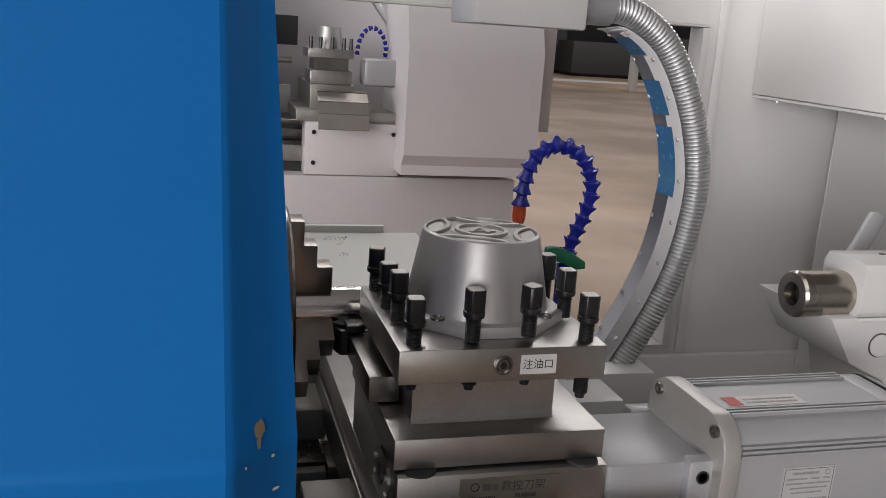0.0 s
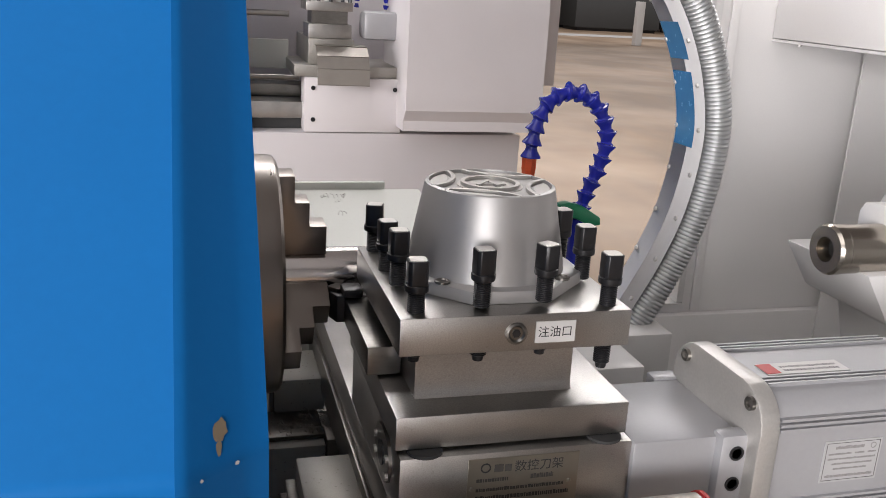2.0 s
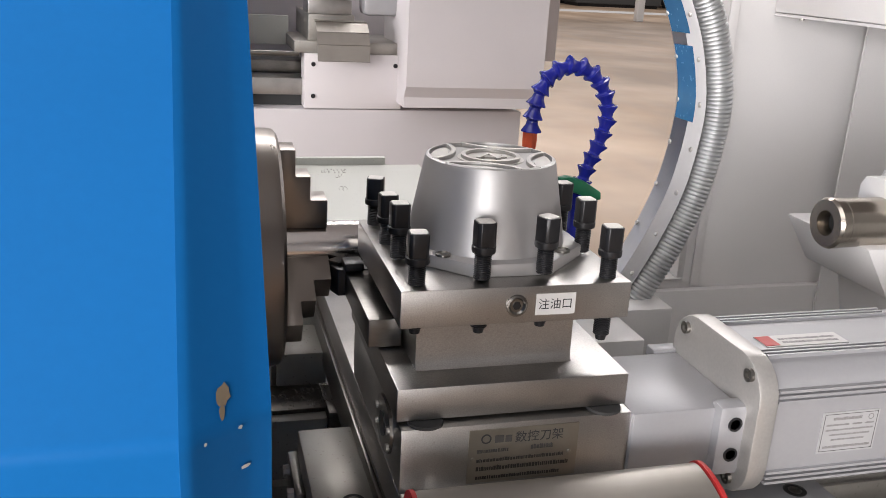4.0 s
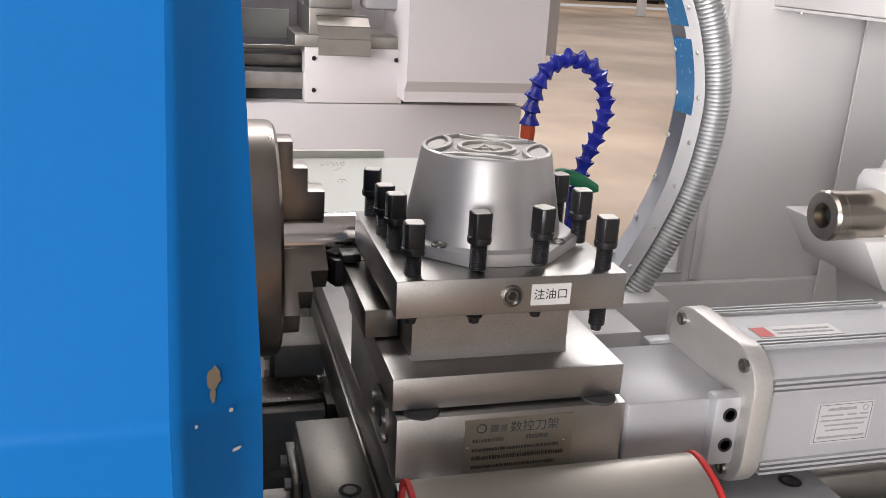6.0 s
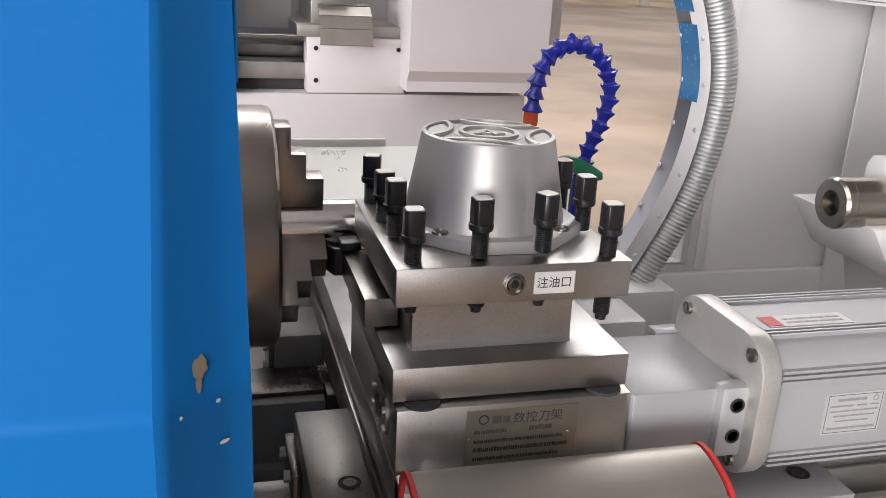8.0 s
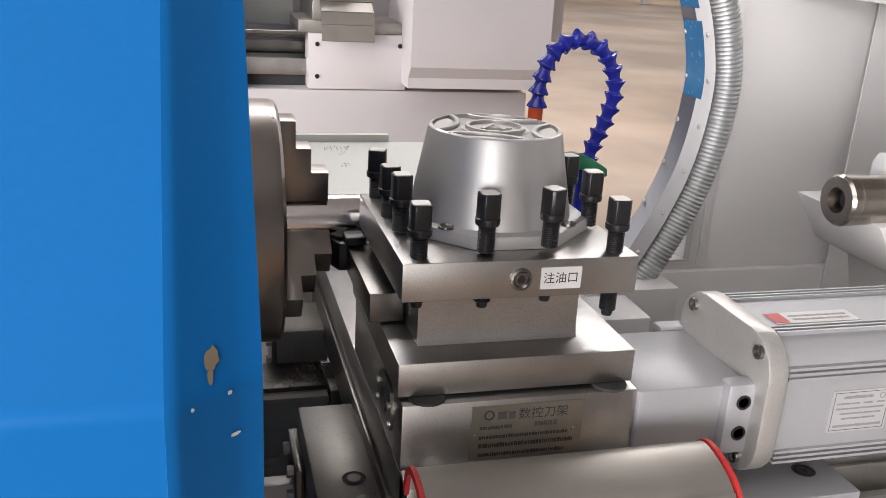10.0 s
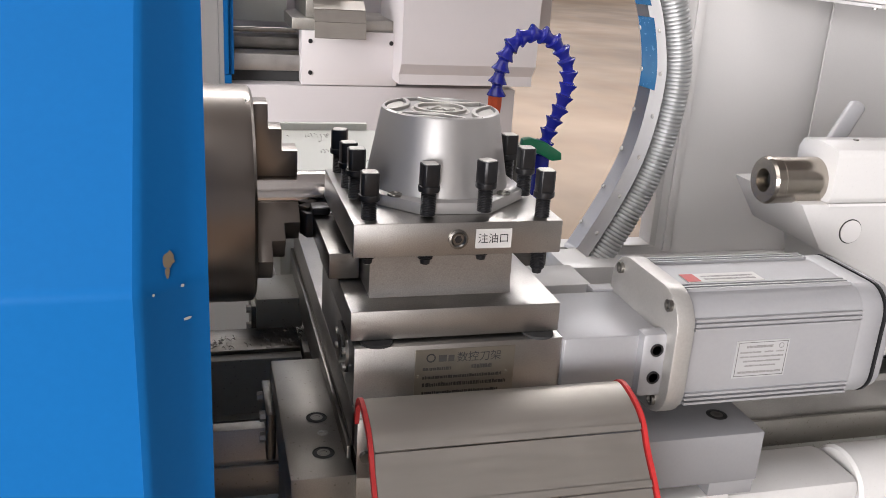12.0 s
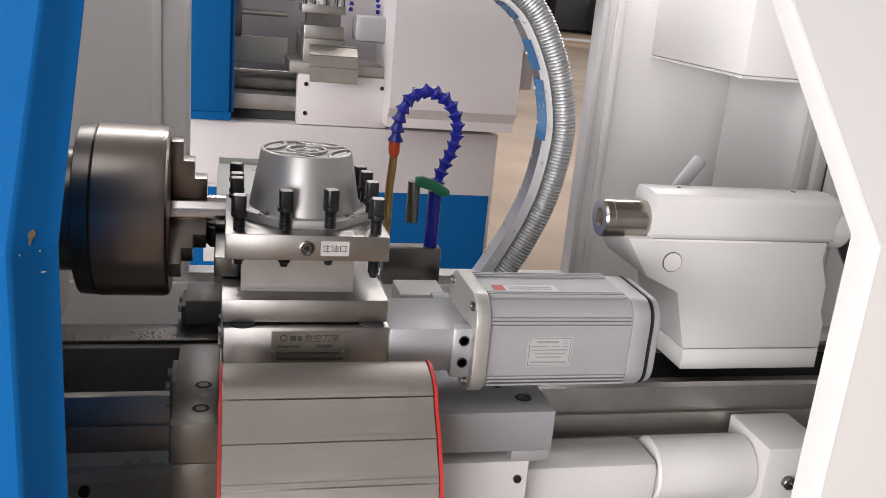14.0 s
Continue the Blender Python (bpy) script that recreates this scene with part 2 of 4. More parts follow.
def lettering(text, size, mat, parent, m, name="lettering", depth=0.0003, spread=1.0):
    data = bpy.data.curves.new(name, "FONT")
    data.body, data.size, data.extrude, data.space_character = text, size, depth, spread
    tmp = bpy.data.objects.new(name, data)
    scene.collection.objects.link(tmp)
    bpy.context.view_layer.update()
    me = bpy.data.meshes.new_from_object(tmp.evaluated_get(bpy.context.evaluated_depsgraph_get()))
    bpy.data.objects.remove(tmp)
    me.materials.clear()
    me.materials.append(mat)
    return piece(name, me, parent, m)


def bars(rows, size, parent, m, mat, name="print"):
    """Lines of unreadable print as broken bars: rows of (x, y, length, height) on a face."""
    bm = bmesh.new()
    rng = random.Random(len(rows) + int(size * 1e5))
    for x, y, length, h in rows:
        u = x
        while u < x + length:
            w = size * rng.uniform(0.6, 1.6)
            box(u, min(u + w, x + length), y, y + h * rng.uniform(0.75, 1.0), 0, 0.0002, bm=bm)
            u += w + size * rng.uniform(0.15, 0.5)
    me = mesh_of(name, bm, mat, False)
    return piece(name, me, parent, m)


FRONT = Matrix.Rotation(radians(90), 4, "X")
AX_Y, AX_Z = 0.199, 1.057

# ---- hall ----
setting("floor", box(-16, 40, -9, 60, -0.1, 0.0), FLOOR, "worn brown concrete workshop floor", "floor")
setting("wall_west", box(-16.2, -16, -9, 60, 0, 6.2), WALL, "pale grey workshop side wall", "wall")
setting("wall_east", box(40, 40.2, -9, 60, 0, 6.2), WALL, "pale grey workshop side wall", "wall")
setting("wall_south", box(-16, 40, -9.2, -9, 0, 6.2), WALL, "pale grey workshop wall", "wall")
setting("wall_north", box(-16, 40, 60, 60.2, 0, 6.2), WALL, "pale grey far workshop wall", "wall")
setting("ceiling", box(-16.2, 40.2, -9.2, 60.2, 6.2, 6.4), ROOF, "grey sheet-metal workshop roof", "ceiling")
post = thing("bollard", (11.05, 21.45, 0), "white painted post standing on the workshop floor", "post")
part("pole", box(10.95, 11.15, 21.35, 21.55, 0, 1.12, 0.02), GREY_WHITE, post)
# sunlight on the far floor, modelled as a thin pale strip
line = thing("floor_gleam", (14, 27, 0), "sunlit gleam across the workshop floor, built as a pale strip", "marking")
part("stripe", box(2.0, 30.0, 25.0, 26.3, 0.002, 0.006), GREY_WHITE, line)
for i, (x, y, w, d, h) in enumerate(((14.0, 29.5, 3.2, 1.4, 1.2), (17.6, 29.6, 2.6, 1.4, 1.5), (12.0, 31.0, 1.6, 1.2, 1.7))):
    crate = thing("machine_cabinet", (x, y, 0), "dark grey machine cabinet standing far across the hall", "cabinet", "far cabinets")
    part("body", box(x - w / 2, x + w / 2, y - d / 2, y + d / 2, 0.1, h, 0.03), DARK, crate)
    part("plinth", box(x - w / 2 + 0.1, x + w / 2 - 0.1, y - d / 2 + 0.1, y + d / 2 - 0.1, 0, 0.1), BLACK, crate)
rack = thing("shelf_rack", (11.5, 33, 0), "dark steel shelf rack holding boxes", "shelf")
for k in range(4):
    part("shelf", box(10.0, 13.0, 32.6, 33.4, 0.3 + 0.55 * k, 0.36 + 0.55 * k), STEEL_DARK, rack)
for x in (10.05, 12.95):
    for y in (32.65, 33.35):
        part("upright", box(x - 0.04, x + 0.04, y - 0.04, y + 0.04, 0, 2.2), STEEL_DARK, rack)

# ---- the second lathe, across the aisle ----
B = 3.0
far = thing("lathe", (0.5, B, -0.011), "grey and blue bench lathe standing across the aisle", "lathe")
part("base", box(-1.3, 1.27, B, B + 0.75, -0.011, 0.69, 0.008), GREY_FAR, far)
part("stripe", box(-1.28, 1.25, B - 0.004, B, 0.034, 0.406), BLUE, far, "blue painted stripe")
tag = part("model_sign", box(-0.092, 0.66, B - 0.007, B - 0.004, 0.072, 0.195, 0.001), WHITE, far, "white model sign with black letters")
lettering("CK6132\u00d75", 0.098, INK, tag, Matrix.Translation((-0.045, B - 0.0075, 0.098)) @ FRONT, spread=1.12)
# bed in near-black, the dim interior put into its colour
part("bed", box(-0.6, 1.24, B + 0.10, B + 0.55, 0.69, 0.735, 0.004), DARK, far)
part("bed_way", box(-0.6, 1.24, B + 0.07, B + 0.20, 0.735, 0.80, 0.004), STEEL, far)
part("bed_way", box(-0.6, 1.24, B + 0.22, B + 0.36, 0.80, 0.85, 0.004), STEEL_DARK, far)
part("back_panel", box(-0.7, 1.24, B + 0.62, B + 0.65, 0.69, 1.75), GREY_FAR, far)
part("apron", box(0.309, 0.72, B, B + 0.12, 0.693, 0.905, 0.003), GREY_FAR, far)
for x, z in ((0.345, 0.742), (0.345, 0.865), (0.69, 0.865)):
    part("screw", rod((x, B - 0.004, z), (x, B, z), 0.009), BLACK, far)
part("saddle", box(0.27, 0.72, B + 0.02, B + 0.40, 0.905, 0.95, 0.003), CAST, far)
gp = [(B + 0.06, 1.03), (B + 0.0, 1.025), (B - 0.05, 0.99), (B - 0.075, 0.945), (B - 0.085, 0.885)]
for k, ((ya, za), (yb, zb)) in enumerate(zip(gp, gp[1:])):
    part("guard_slat", prism([(ya, za), (yb, zb + 0.003), (yb + 0.004, zb), (ya + 0.004, za - 0.004)], "x", 0.352, 0.565), ALU_SLAT, far)
part("cross_slide", box(0.33, 0.52, B + 0.05, B + 0.5, 0.95, 1.05, 0.003), CAST, far)
part("tool_post_base", box(0.33, 0.51, B + 0.06, B + 0.24, 1.05, 1.105, 0.003), STEEL, far)
part("tool_post_neck", box(0.345, 0.495, B + 0.08, B + 0.22, 1.105, 1.155), STEEL_DARK, far)
part("tool_post_plate", box(0.318, 0.512, B + 0.05, B + 0.24, 1.155, 1.19, 0.002), STEEL, far)
part("cap", turned([(0.062, 0), (0.05, 0.085), (0.0, 0.086)], (0.415, B + 0.14, 1.19)), ALU, far)
for x in (0.33, 0.37, 0.42, 0.47, 0.50):
    part("bolt", rod((x, B + 0.06, 1.19), (x, B + 0.06, 1.235), 0.008, 8), BLACK, far)
part("splash_bar", box(-0.2, 0.30, B + 0.30, B + 0.34, 1.19, 1.31, 0.004), DARK, far)
part("bed_panel", box(-0.3, 0.28, B + 0.36, B + 0.38, 0.90, 1.02, 0.004), GREY_SHEET, far)
part("motor", box(0.56, 0.72, B + 0.06, B + 0.18, 1.05, 1.16, 0.02), ALU_PAINT, far)
part("chuck", rod((-0.02, B + 0.25, 1.13), (0.06, B + 0.25, 1.13), 0.11, 32, chamfer=0.004), STEEL_DARK, far)
part("work_bar", rod((0.06, B + 0.25, 1.13), (0.27, B + 0.25, 1.13), 0.012), STEEL, far)
part("lead_screw", rod((-0.1, B + 0.03, 0.90), (0.29, B + 0.03, 0.90), 0.010), STEEL_DARK, far)
part("left_door", box(-1.25, 0.012, B - 0.06, B + 0.02, 0.735, 1.7, 0.008), BLUE, far, "blue sliding door")
part("edge_strip", box(0.012, 0.03, B - 0.04, B + 0.06, 0.735, 1.7), BLUE, far)
part("door_rail", box(-1.25, 0.02, B - 0.05, B + 0.0, 0.70, 0.735, 0.003), BLUE, far)
cover = [(B - 0.13, 0.722), (B - 0.13, 0.762), (B - 0.165, 0.806), (B - 0.165, 1.225), (B - 0.155, 1.245), (B + 0.02, 1.75), (B + 0.3, 1.75), (B + 0.3, 0.722)]
part("right_door", prism(cover, "x", 0.70, 1.29), GREY_FAR, far, "grey sheet-metal sliding door")
part("end_cover", box(1.29, 1.40, B - 0.02, B + 0.5, 0.90, 1.75, 0.006), GREY_FAR, far)
far_arch = bmesh.new()
run = spline([(0.56, B + 0.3, 1.50), (0.654, B + 0.3, 1.375), (0.715, B + 0.3, 1.297), (0.765, B + 0.3, 1.19), (0.775, B + 0.3, 1.08)], 16)
for a, b in zip(run, run[1:]):
    rod(a, b, 0.016, 12, far_arch)
part("conduit", far_arch, GALV, far, "corrugated conduit")
run = spline([(0.555, B + 0.22, 1.16), (0.565, B + 0.22, 1.23), (0.605, B + 0.22, 1.28), (0.655, B + 0.22, 1.27), (0.685, B + 0.22, 1.21), (0.68, B + 0.22, 1.14)], 14)
far_hose = bmesh.new()
for a, b in zip(run, run[1:]):
    turned([(0.0, 0.0), (0.007, 0.0), (0.012, 0.016), (0.0, 0.018)], b, a - b, 10, far_hose)
part("coolant_hose", far_hose, BLUE_HOSE, far, "blue jointed hose")
far.location, far.scale = (0.45, B, 0.0), (0.94, 1, 1)

# ---- enclosure of the near lathe ----
WY = 0.84
rear = setting("wall_rear_guard", box(-0.085, 0.703, WY, WY + 0.03, 0.20, 0.764), GREY, "light grey sheet-metal rear guard with a large opening", "machine guard")
part("side_sheet", box(-1.0, -0.085, WY, WY + 0.03, 0.20, 1.52), GREY, rear)
part("side_sheet", box(0.703, 1.30, WY, WY + 0.03, 0.20, 1.52), GREY, rear)
part("head_sheet", box(-0.085, 0.703, WY, WY + 0.03, 1.348, 1.52), GREY, rear)
part("opening_trim", box(-0.0845, 0.7025, WY - 0.010, WY + 0.034, 1.3435, 1.3475, 0.001), GREY_WHITE, rear)
part("opening_trim", box(0.690, 0.7025, WY - 0.010, WY + 0.034, 0.769, 1.343, 0.001), GREY_WHITE, rear)
part("opening_trim", box(-0.0845, -0.0770, WY - 0.010, WY + 0.034, 0.769, 1.343, 0.001), GREY_WHITE, rear)
part("opening_trim", box(-0.0845, 0.7025, WY - 0.010, WY + 0.034, 0.7645, 0.7685, 0.001), GREY_WHITE, rear)
part("seam_cover", box(0.722, 0.738, WY - 0.006, WY - 0.001, 0.752, 1.45, 0.001), GREY, rear)
part("seam_cover", box(-0.142, -0.126, WY - 0.006, WY - 0.001, 0.752, 1.45, 0.001), GREY, rear)
part("drip_sheet", box(-1.0, 1.30, WY - 0.02, WY - 0.004, 0.20, 0.748, 0.002), GREY, rear)
for x in (-0.05, 0.17, 0.39, 0.61):
    part("screw", rod((x, WY - 0.025, 0.735), (x, WY - 0.02, 0.735), 0.005, 10), BLACK, rear)
end = bmesh.new()
box(1.15, 1.18, -0.30, WY - 0.021, 0.20, 1.52, bm=end)
setting("wall_end_guard", end, GREY, "light grey sheet-metal end guard of the lathe", "machine guard")
hood = thing("terminal_box", (0.98, 0.84, 1.23), "light grey sheet-metal box fixed on the rear guard", "box")
part("body", prism([(0.806, 0.838), (0.800, 0.482), (0.912, 0.476), (1.02, 0.60), (1.02, 0.838)], "z", 1.235, 1.46, 0.004), GREY, hood)
part("bottom_plate", prism([(0.809, 0.84), (0.803, 0.486), (0.911, 0.480), (1.016, 0.602), (1.016, 0.84)], "z", 1.2300, 1.2345), GREY, hood)
for x, y in ((0.82, 0.52), (0.90, 0.52), (0.82, 0.78)):
    part("screw", rod((x, y, 1.2265), (x, y, 1.230), 0.004, 10), STEEL, hood)
arc = [(0.98 + 0.165 * math.sin(radians(a)), 0.745 + 0.07 * math.cos(radians(a))) for a in range(0, 91, 6)]
corner = bmesh.new()
for (xa, ya), (xb, yb) in zip(arc, arc[1:]):
    corner.faces.new([corner.verts.new(p) for p in ((xa, ya, 0.20), (xb, yb, 0.20), (xb, yb, 1.52), (xa, ya, 1.52))])
bmesh.ops.remove_doubles(corner, verts=corner.verts[:], dist=1e-5)
bmesh.ops.solidify(corner, geom=corner.faces[:], thickness=0.004)
setting("wall_corner_guard", corner, GREY, "rounded light grey corner of the rear guard", "machine guard")
rails = thing("door_track", (1.13, 0.70, 0.6), "pair of upright door tracks at the end guard", "track")
for y in (0.735, 0.690, 0.640):
    part("track", box(1.118, 1.149, y - 0.009, y + 0.009, 0.6, 1.5, 0.002), GREY_WHITE, rails)
part("slot", box(1.138, 1.149, 0.650, 0.680, 0.6, 1.5), DARK, rails)
setting("lathe_plinth", box(-0.98, 1.31, -0.27, WY + 0.02, 0.0, 0.18, 0.004), GREY, "light grey sheet-metal plinth of the lathe", "machine base")
setting("wall_head_guard", box(-1.03, -1.0, -0.30, WY + 0.03, 0.18, 1.52), GREY, "light grey sheet-metal guard at the headstock end", "machine guard")
setting("front_skirt", box(-1.0, 1.30, -0.295, -0.27, 0.0, 0.45, 0.002), GREY, "light grey sheet-metal front skirt of the lathe", "machine base")
setting("chip_pan", box(-1.0, 1.30, -0.28, WY, 0.18, 0.20), GREY_BED, "oily grey chip pan under the bed", "tray")

# blue front door on one side, pale fixed panel on the other; both are bent outward at waist height
DOOR_Y, DOOR_Z, LEAN = -0.2835, 1.155, 0.91


def bent(yk, zk, top, low, lean=LEAN):
    """The line of a sheet bent back above a height, with a rounded bend."""
    bend = [(yk + 0.009 * (1 - math.cos(a)), zk + 0.009 * math.sin(a)) for a in [radians(d) for d in range(-9, 44, 6)]]
    return [(yk + 0.004, low)] + bend + [(yk + (top - zk) * lean, top)]


def folded(plan, line, thick):
    """An edge folded in plan, (x, depth behind the sheet), drawn along the line of a bent sheet."""
    bm = bmesh.new()
    rows = [[bm.verts.new((x, y + d, z)) for x, d in plan] for y, z in line]
    for a, b in zip(rows, rows[1:]):
        for i in range(len(plan) - 1):
            bm.faces.new((a[i], a[i + 1], b[i + 1], b[i]))
    bmesh.ops.recalc_face_normals(bm, faces=bm.faces[:])
    bmesh.ops.solidify(bm, geom=bm.faces[:], thickness=thick)
    return bm


door = thing("door_1", (-0.4, -0.29, 0.3), "open blue enamelled sliding door, chipped at its edge", "door", kind="structure")
DOOR_LINE = bent(DOOR_Y, DOOR_Z, 1.44, 0.30)
part("leaf", sheet(DOOR_LINE, (0.004, 0.001), -1.2, -0.1362), BLUE, door)
edge = part("edge_flange", folded([(-0.1367, -0.0003), (-0.1345, 0.0003), (-0.1328, 0.0014), (-0.1315, 0.0028), (-0.1180, 0.0132), (-0.1160, 0.0148), (-0.1098, 0.0182)], DOOR_LINE, 0.002), BLUE, door, "deep blue folded edge")


def flange_spot(u, v, lift=0.0008):
    """A place on the folded edge: u from 0 to 1 along its width, v metres above the bend, a hair in front of the paint."""
    z = DOOR_Z + v
    k = max(i for i in range(len(DOOR_LINE) - 1) if DOOR_LINE[i][1] <= z)
    (ya, za), (yb, zb) = DOOR_LINE[k], DOOR_LINE[k + 1]
    back = ya + (yb - ya) * (z - za) / (zb - za)
    return (-0.1315 + 0.0135 * u + 0.60 * lift, back + 0.0028 + 0.0104 * u - 0.80 * lift, z)


rng = random.Random(3)
# the brown spots are bare patches, the small pale ones painted glints of scratches
for u, v, w, h in ((0.52, 0.0105, 0.16, 0.0026), (0.48, 0.0070, 0.06, 0.0018), (0.86, 0.0010, 0.05, 0.0007), (0.12, 0.0005, 0.035, 0.0006), (0.97, -0.013, 0.12, 0.0007)):
    chip = bmesh.new()
    chip.faces.new([chip.verts.new(flange_spot(u + w * math.cos(k * 0.45) * rng.uniform(0.7, 1.15), v + h * math.sin(k * 0.45) * rng.uniform(0.75, 1.2))) for k in range(14)])
    part("paint_chip", chip, CHIP if v > 0.003 else WORN, edge, "bare patch in the paint, the pale small ones painted scratch glints")
panel = thing("front_panel", (0.8, -0.3, 0.3), "off-white fixed front panel with a bent edge", "panel", kind="structure")
PANEL_LINE = bent(-0.308, 1.178, 1.46, 0.25, 0.98)
part("sheet", sheet(PANEL_LINE, (0.004, 0.001), 0.4530, 1.30), GREY_WHITE, panel)
part("edge_flange", folded([(0.4536, -0.0003), (0.4508, 0.0006), (0.4492, 0.0030), (0.4490, 0.006), (0.4510, 0.030)], PANEL_LINE, 0.002), GREY_WHITE, panel)

# ---- bed, headstock, chuck, bar ----
bed = thing("lathe_bed", (0.3, 0.2, 0.2), "oily cast lathe bed with ground steel ways", "lathe bed")
part("casting", prism([(0.10, 0.20), (0.085, 0.795), (0.105, 0.806), (0.105, 0.79), (0.15, 0.79), (0.15, 0.74), (0.25, 0.74), (0.25, 0.795), (0.33, 0.795), (0.33, 0.20)], "x", -0.9, 1.14), GREY_BED, bed)
part("front_way", prism([(0.105, 0.80), (0.105, 0.838), (0.108, 0.867), (0.122, 0.867), (0.15, 0.845), (0.15, 0.80)], "x", -0.9, 1.14, 0.001), STEEL, bed)
part("front_strip", box(-0.9, 1.14, 0.100, 0.105, 0.800, 0.834, 0.001), CAST, bed)
part("ledge", box(-0.9, 1.14, 0.070, 0.105, 0.780, 0.795, 0.003), GREY_BED, bed)
part("rear_way", box(-0.014, 1.14, 0.268, 0.33, 0.842, 0.861, 0.0015), STEEL, bed)
# web under the way, the undercut's shade painted on
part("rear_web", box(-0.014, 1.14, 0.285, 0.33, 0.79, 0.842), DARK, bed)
part("gap_block", box(-0.9, -0.016, 0.262, 0.33, 0.775, 0.859, 0.002), GREY_BED, bed, "grey painted gap piece")
part("gap_way", box(-0.9, -0.016, 0.275, 0.33, 0.859, 0.864, 0.001), STEEL_DARK, bed)
part("screw", rod((-0.155, 0.080, 0.765), (-0.155, 0.09, 0.765), 0.006), BLACK, bed)
head = thing("headstock", (-0.45, 0.2, 0.86), "light grey cast headstock behind the chuck", "headstock")
part("housing", box(-0.85, -0.215, 0.05, 0.40, 0.864, 1.30, 0.012), GREY, head)
part("nose", rod((-0.215, AX_Y, AX_Z), (-0.166, AX_Y, AX_Z), 0.07, 40), STEEL_DARK, head)
part("foot", box(-0.23, -0.19, 0.09, 0.16, 0.86, 0.93, 0.004), GREY_WHITE, head)
part("foot_screw", rod((-0.19, 0.12, 0.895), (-0.178, 0.12, 0.895), 0.007, 12), STEEL, head)
chuck = thing("chuck", (-0.12, AX_Y, AX_Z), "round steel three-jaw chuck on the spindle", "chuck")
part("body", turned([(0.0, 0), (0.0955, 0), (0.0975, 0.0015), (0.0975, 0.070), (0.0965, 0.0745), (0.0935, 0.077), (0.03, 0.077), (0.03, 0.063), (0, 0.063)], (-0.1465, AX_Y, AX_Z), (1, 0, 0), 72), CHUCK, chuck)
part("back_plate", turned([(0, 0), (0.0935, 0), (0.0955, 0.0015), (0.0965, 0.0175), (0.095, 0.0190), (0, 0.0190)], (-0.166, AX_Y, AX_Z), (1, 0, 0), 72), STEEL_DARK, chuck)
for k in range(3):
    a = radians(4 + 120 * k)
    rot = Matrix.Translation((0, AX_Y, AX_Z)) @ Matrix.Rotation(a, 4, "X")
    bm = prism([(-0.077, 0.020), (-0.038, 0.020), (-0.038, 0.044), (-0.052, 0.044), (-0.052, 0.064), (-0.064, 0.064), (-0.064, 0.086), (-0.077, 0.086)], "y", -0.012, 0.012, 0.001)
    bmesh.ops.translate(bm, vec=(0.008, 0, 0), verts=bm.verts[:])
    bmesh.ops.transform(bm, matrix=rot, verts=bm.verts[:])
    part("jaw", bm, CHUCK, chuck)
bar = thing("workpiece", (0.03, AX_Y, AX_Z), "polished steel bar with two turned grooves held in the chuck", "workpiece")
R = 0.0206
part("shaft", turned([(0, 0), (R, 0), (R, 0.093), (R - .0012, 0.094), (R - .0012, 0.098), (R, 0.099), (R, 0.104), (R - .001, 0.105), (R - .001, 0.109), (R, 0.110), (R, 0.179), (R - .001, 0.180), (0, 0.180)], (-0.082, AX_Y, AX_Z), (1, 0, 0), 64), CHROME, bar)

# ---- tailstock ----
tail = thing("tailstock", (0.68, 0.22, 0.861), "off-white cast tailstock standing on the bed", "tailstock")
QZ = AX_Z + 0.008
part("upper_body", prism([(0.172, 1.046), (0.167, 1.052), (0.167, 1.098), (0.170, 1.104), (0.200, 1.108), (0.228, 1.105), (0.234, 1.095), (0.234, 1.046)], "x", 0.521, 0.790, 0.002), GREY_WHITE, tail)
part("lower_body", prism([(0.530, 1.046), (0.490, 1.046), (0.524, 0.994), (0.572, 0.972), (0.594, 0.892), (0.806, 0.892), (0.804, 0.930), (0.797, 0.945), (0.796, 0.985), (0.782, 1.020), (0.784, 1.046)], "y", 0.1705, 0.300, 0.003), GREY_WHITE, tail)
part("plug", rod((0.557, 0.1685, 1.015), (0.557, 0.173, 1.015), 0.0125, 32), GREY, tail)
part("plug_groove", turned([(0.0125, 0.0), (0.0136, 0.0), (0.0136, 0.0010), (0.0125, 0.0010), (0.0125, 0.0)], (0.557, 0.1706, 1.015), (0, -1, 0), 32), DARK, tail)
part("quill", turned([(0.010, 0.012), (0.0125, 0.0), (0.0230, 0.0), (0.0252, 0.003), (0.0252, 0.012), (0.0246, 0.013), (0.0246, 0.085), (0, 0.085)], (0.4595, AX_Y, QZ), (1, 0, 0), 48), QUILL, tail, "bored steel quill")
part("bore", turned([(0.0125, 0.0), (0.010, 0.03), (0, 0.03)], (0.4600, AX_Y, QZ), (1, 0, 0), 32), DARK, tail)
part("clamp_lever", rod((0.605, 0.290, 1.075), (0.656, 0.318, 1.124), 0.0105, 20, chamfer=0.002), ALU_PAINT, tail)
part("seam", box(0.523, 0.695, 0.1685, 0.171, 1.0435, 1.0462), GREY, tail)
part("handwheel", turned([(0.075, 0.0), (0.085, 0.006), (0.085, 0.016), (0.075, 0.022), (0.066, 0.016), (0.066, 0.006), (0.075, 0.0)], (0.868, AX_Y, QZ), (1, 0, 0), 48), BLACK, tail, "black rimmed handwheel")
part("hub", turned([(0, 0), (0.031, 0.0), (0.031, 0.006), (0.028, 0.008), (0.028, 0.03), (0.030, 0.032), (0.030, 0.040), (0.022, 0.044), (0.022, 0.075), (0, 0.075)], (0.808, AX_Y, QZ), (1, 0, 0), 32), CHROME, tail)
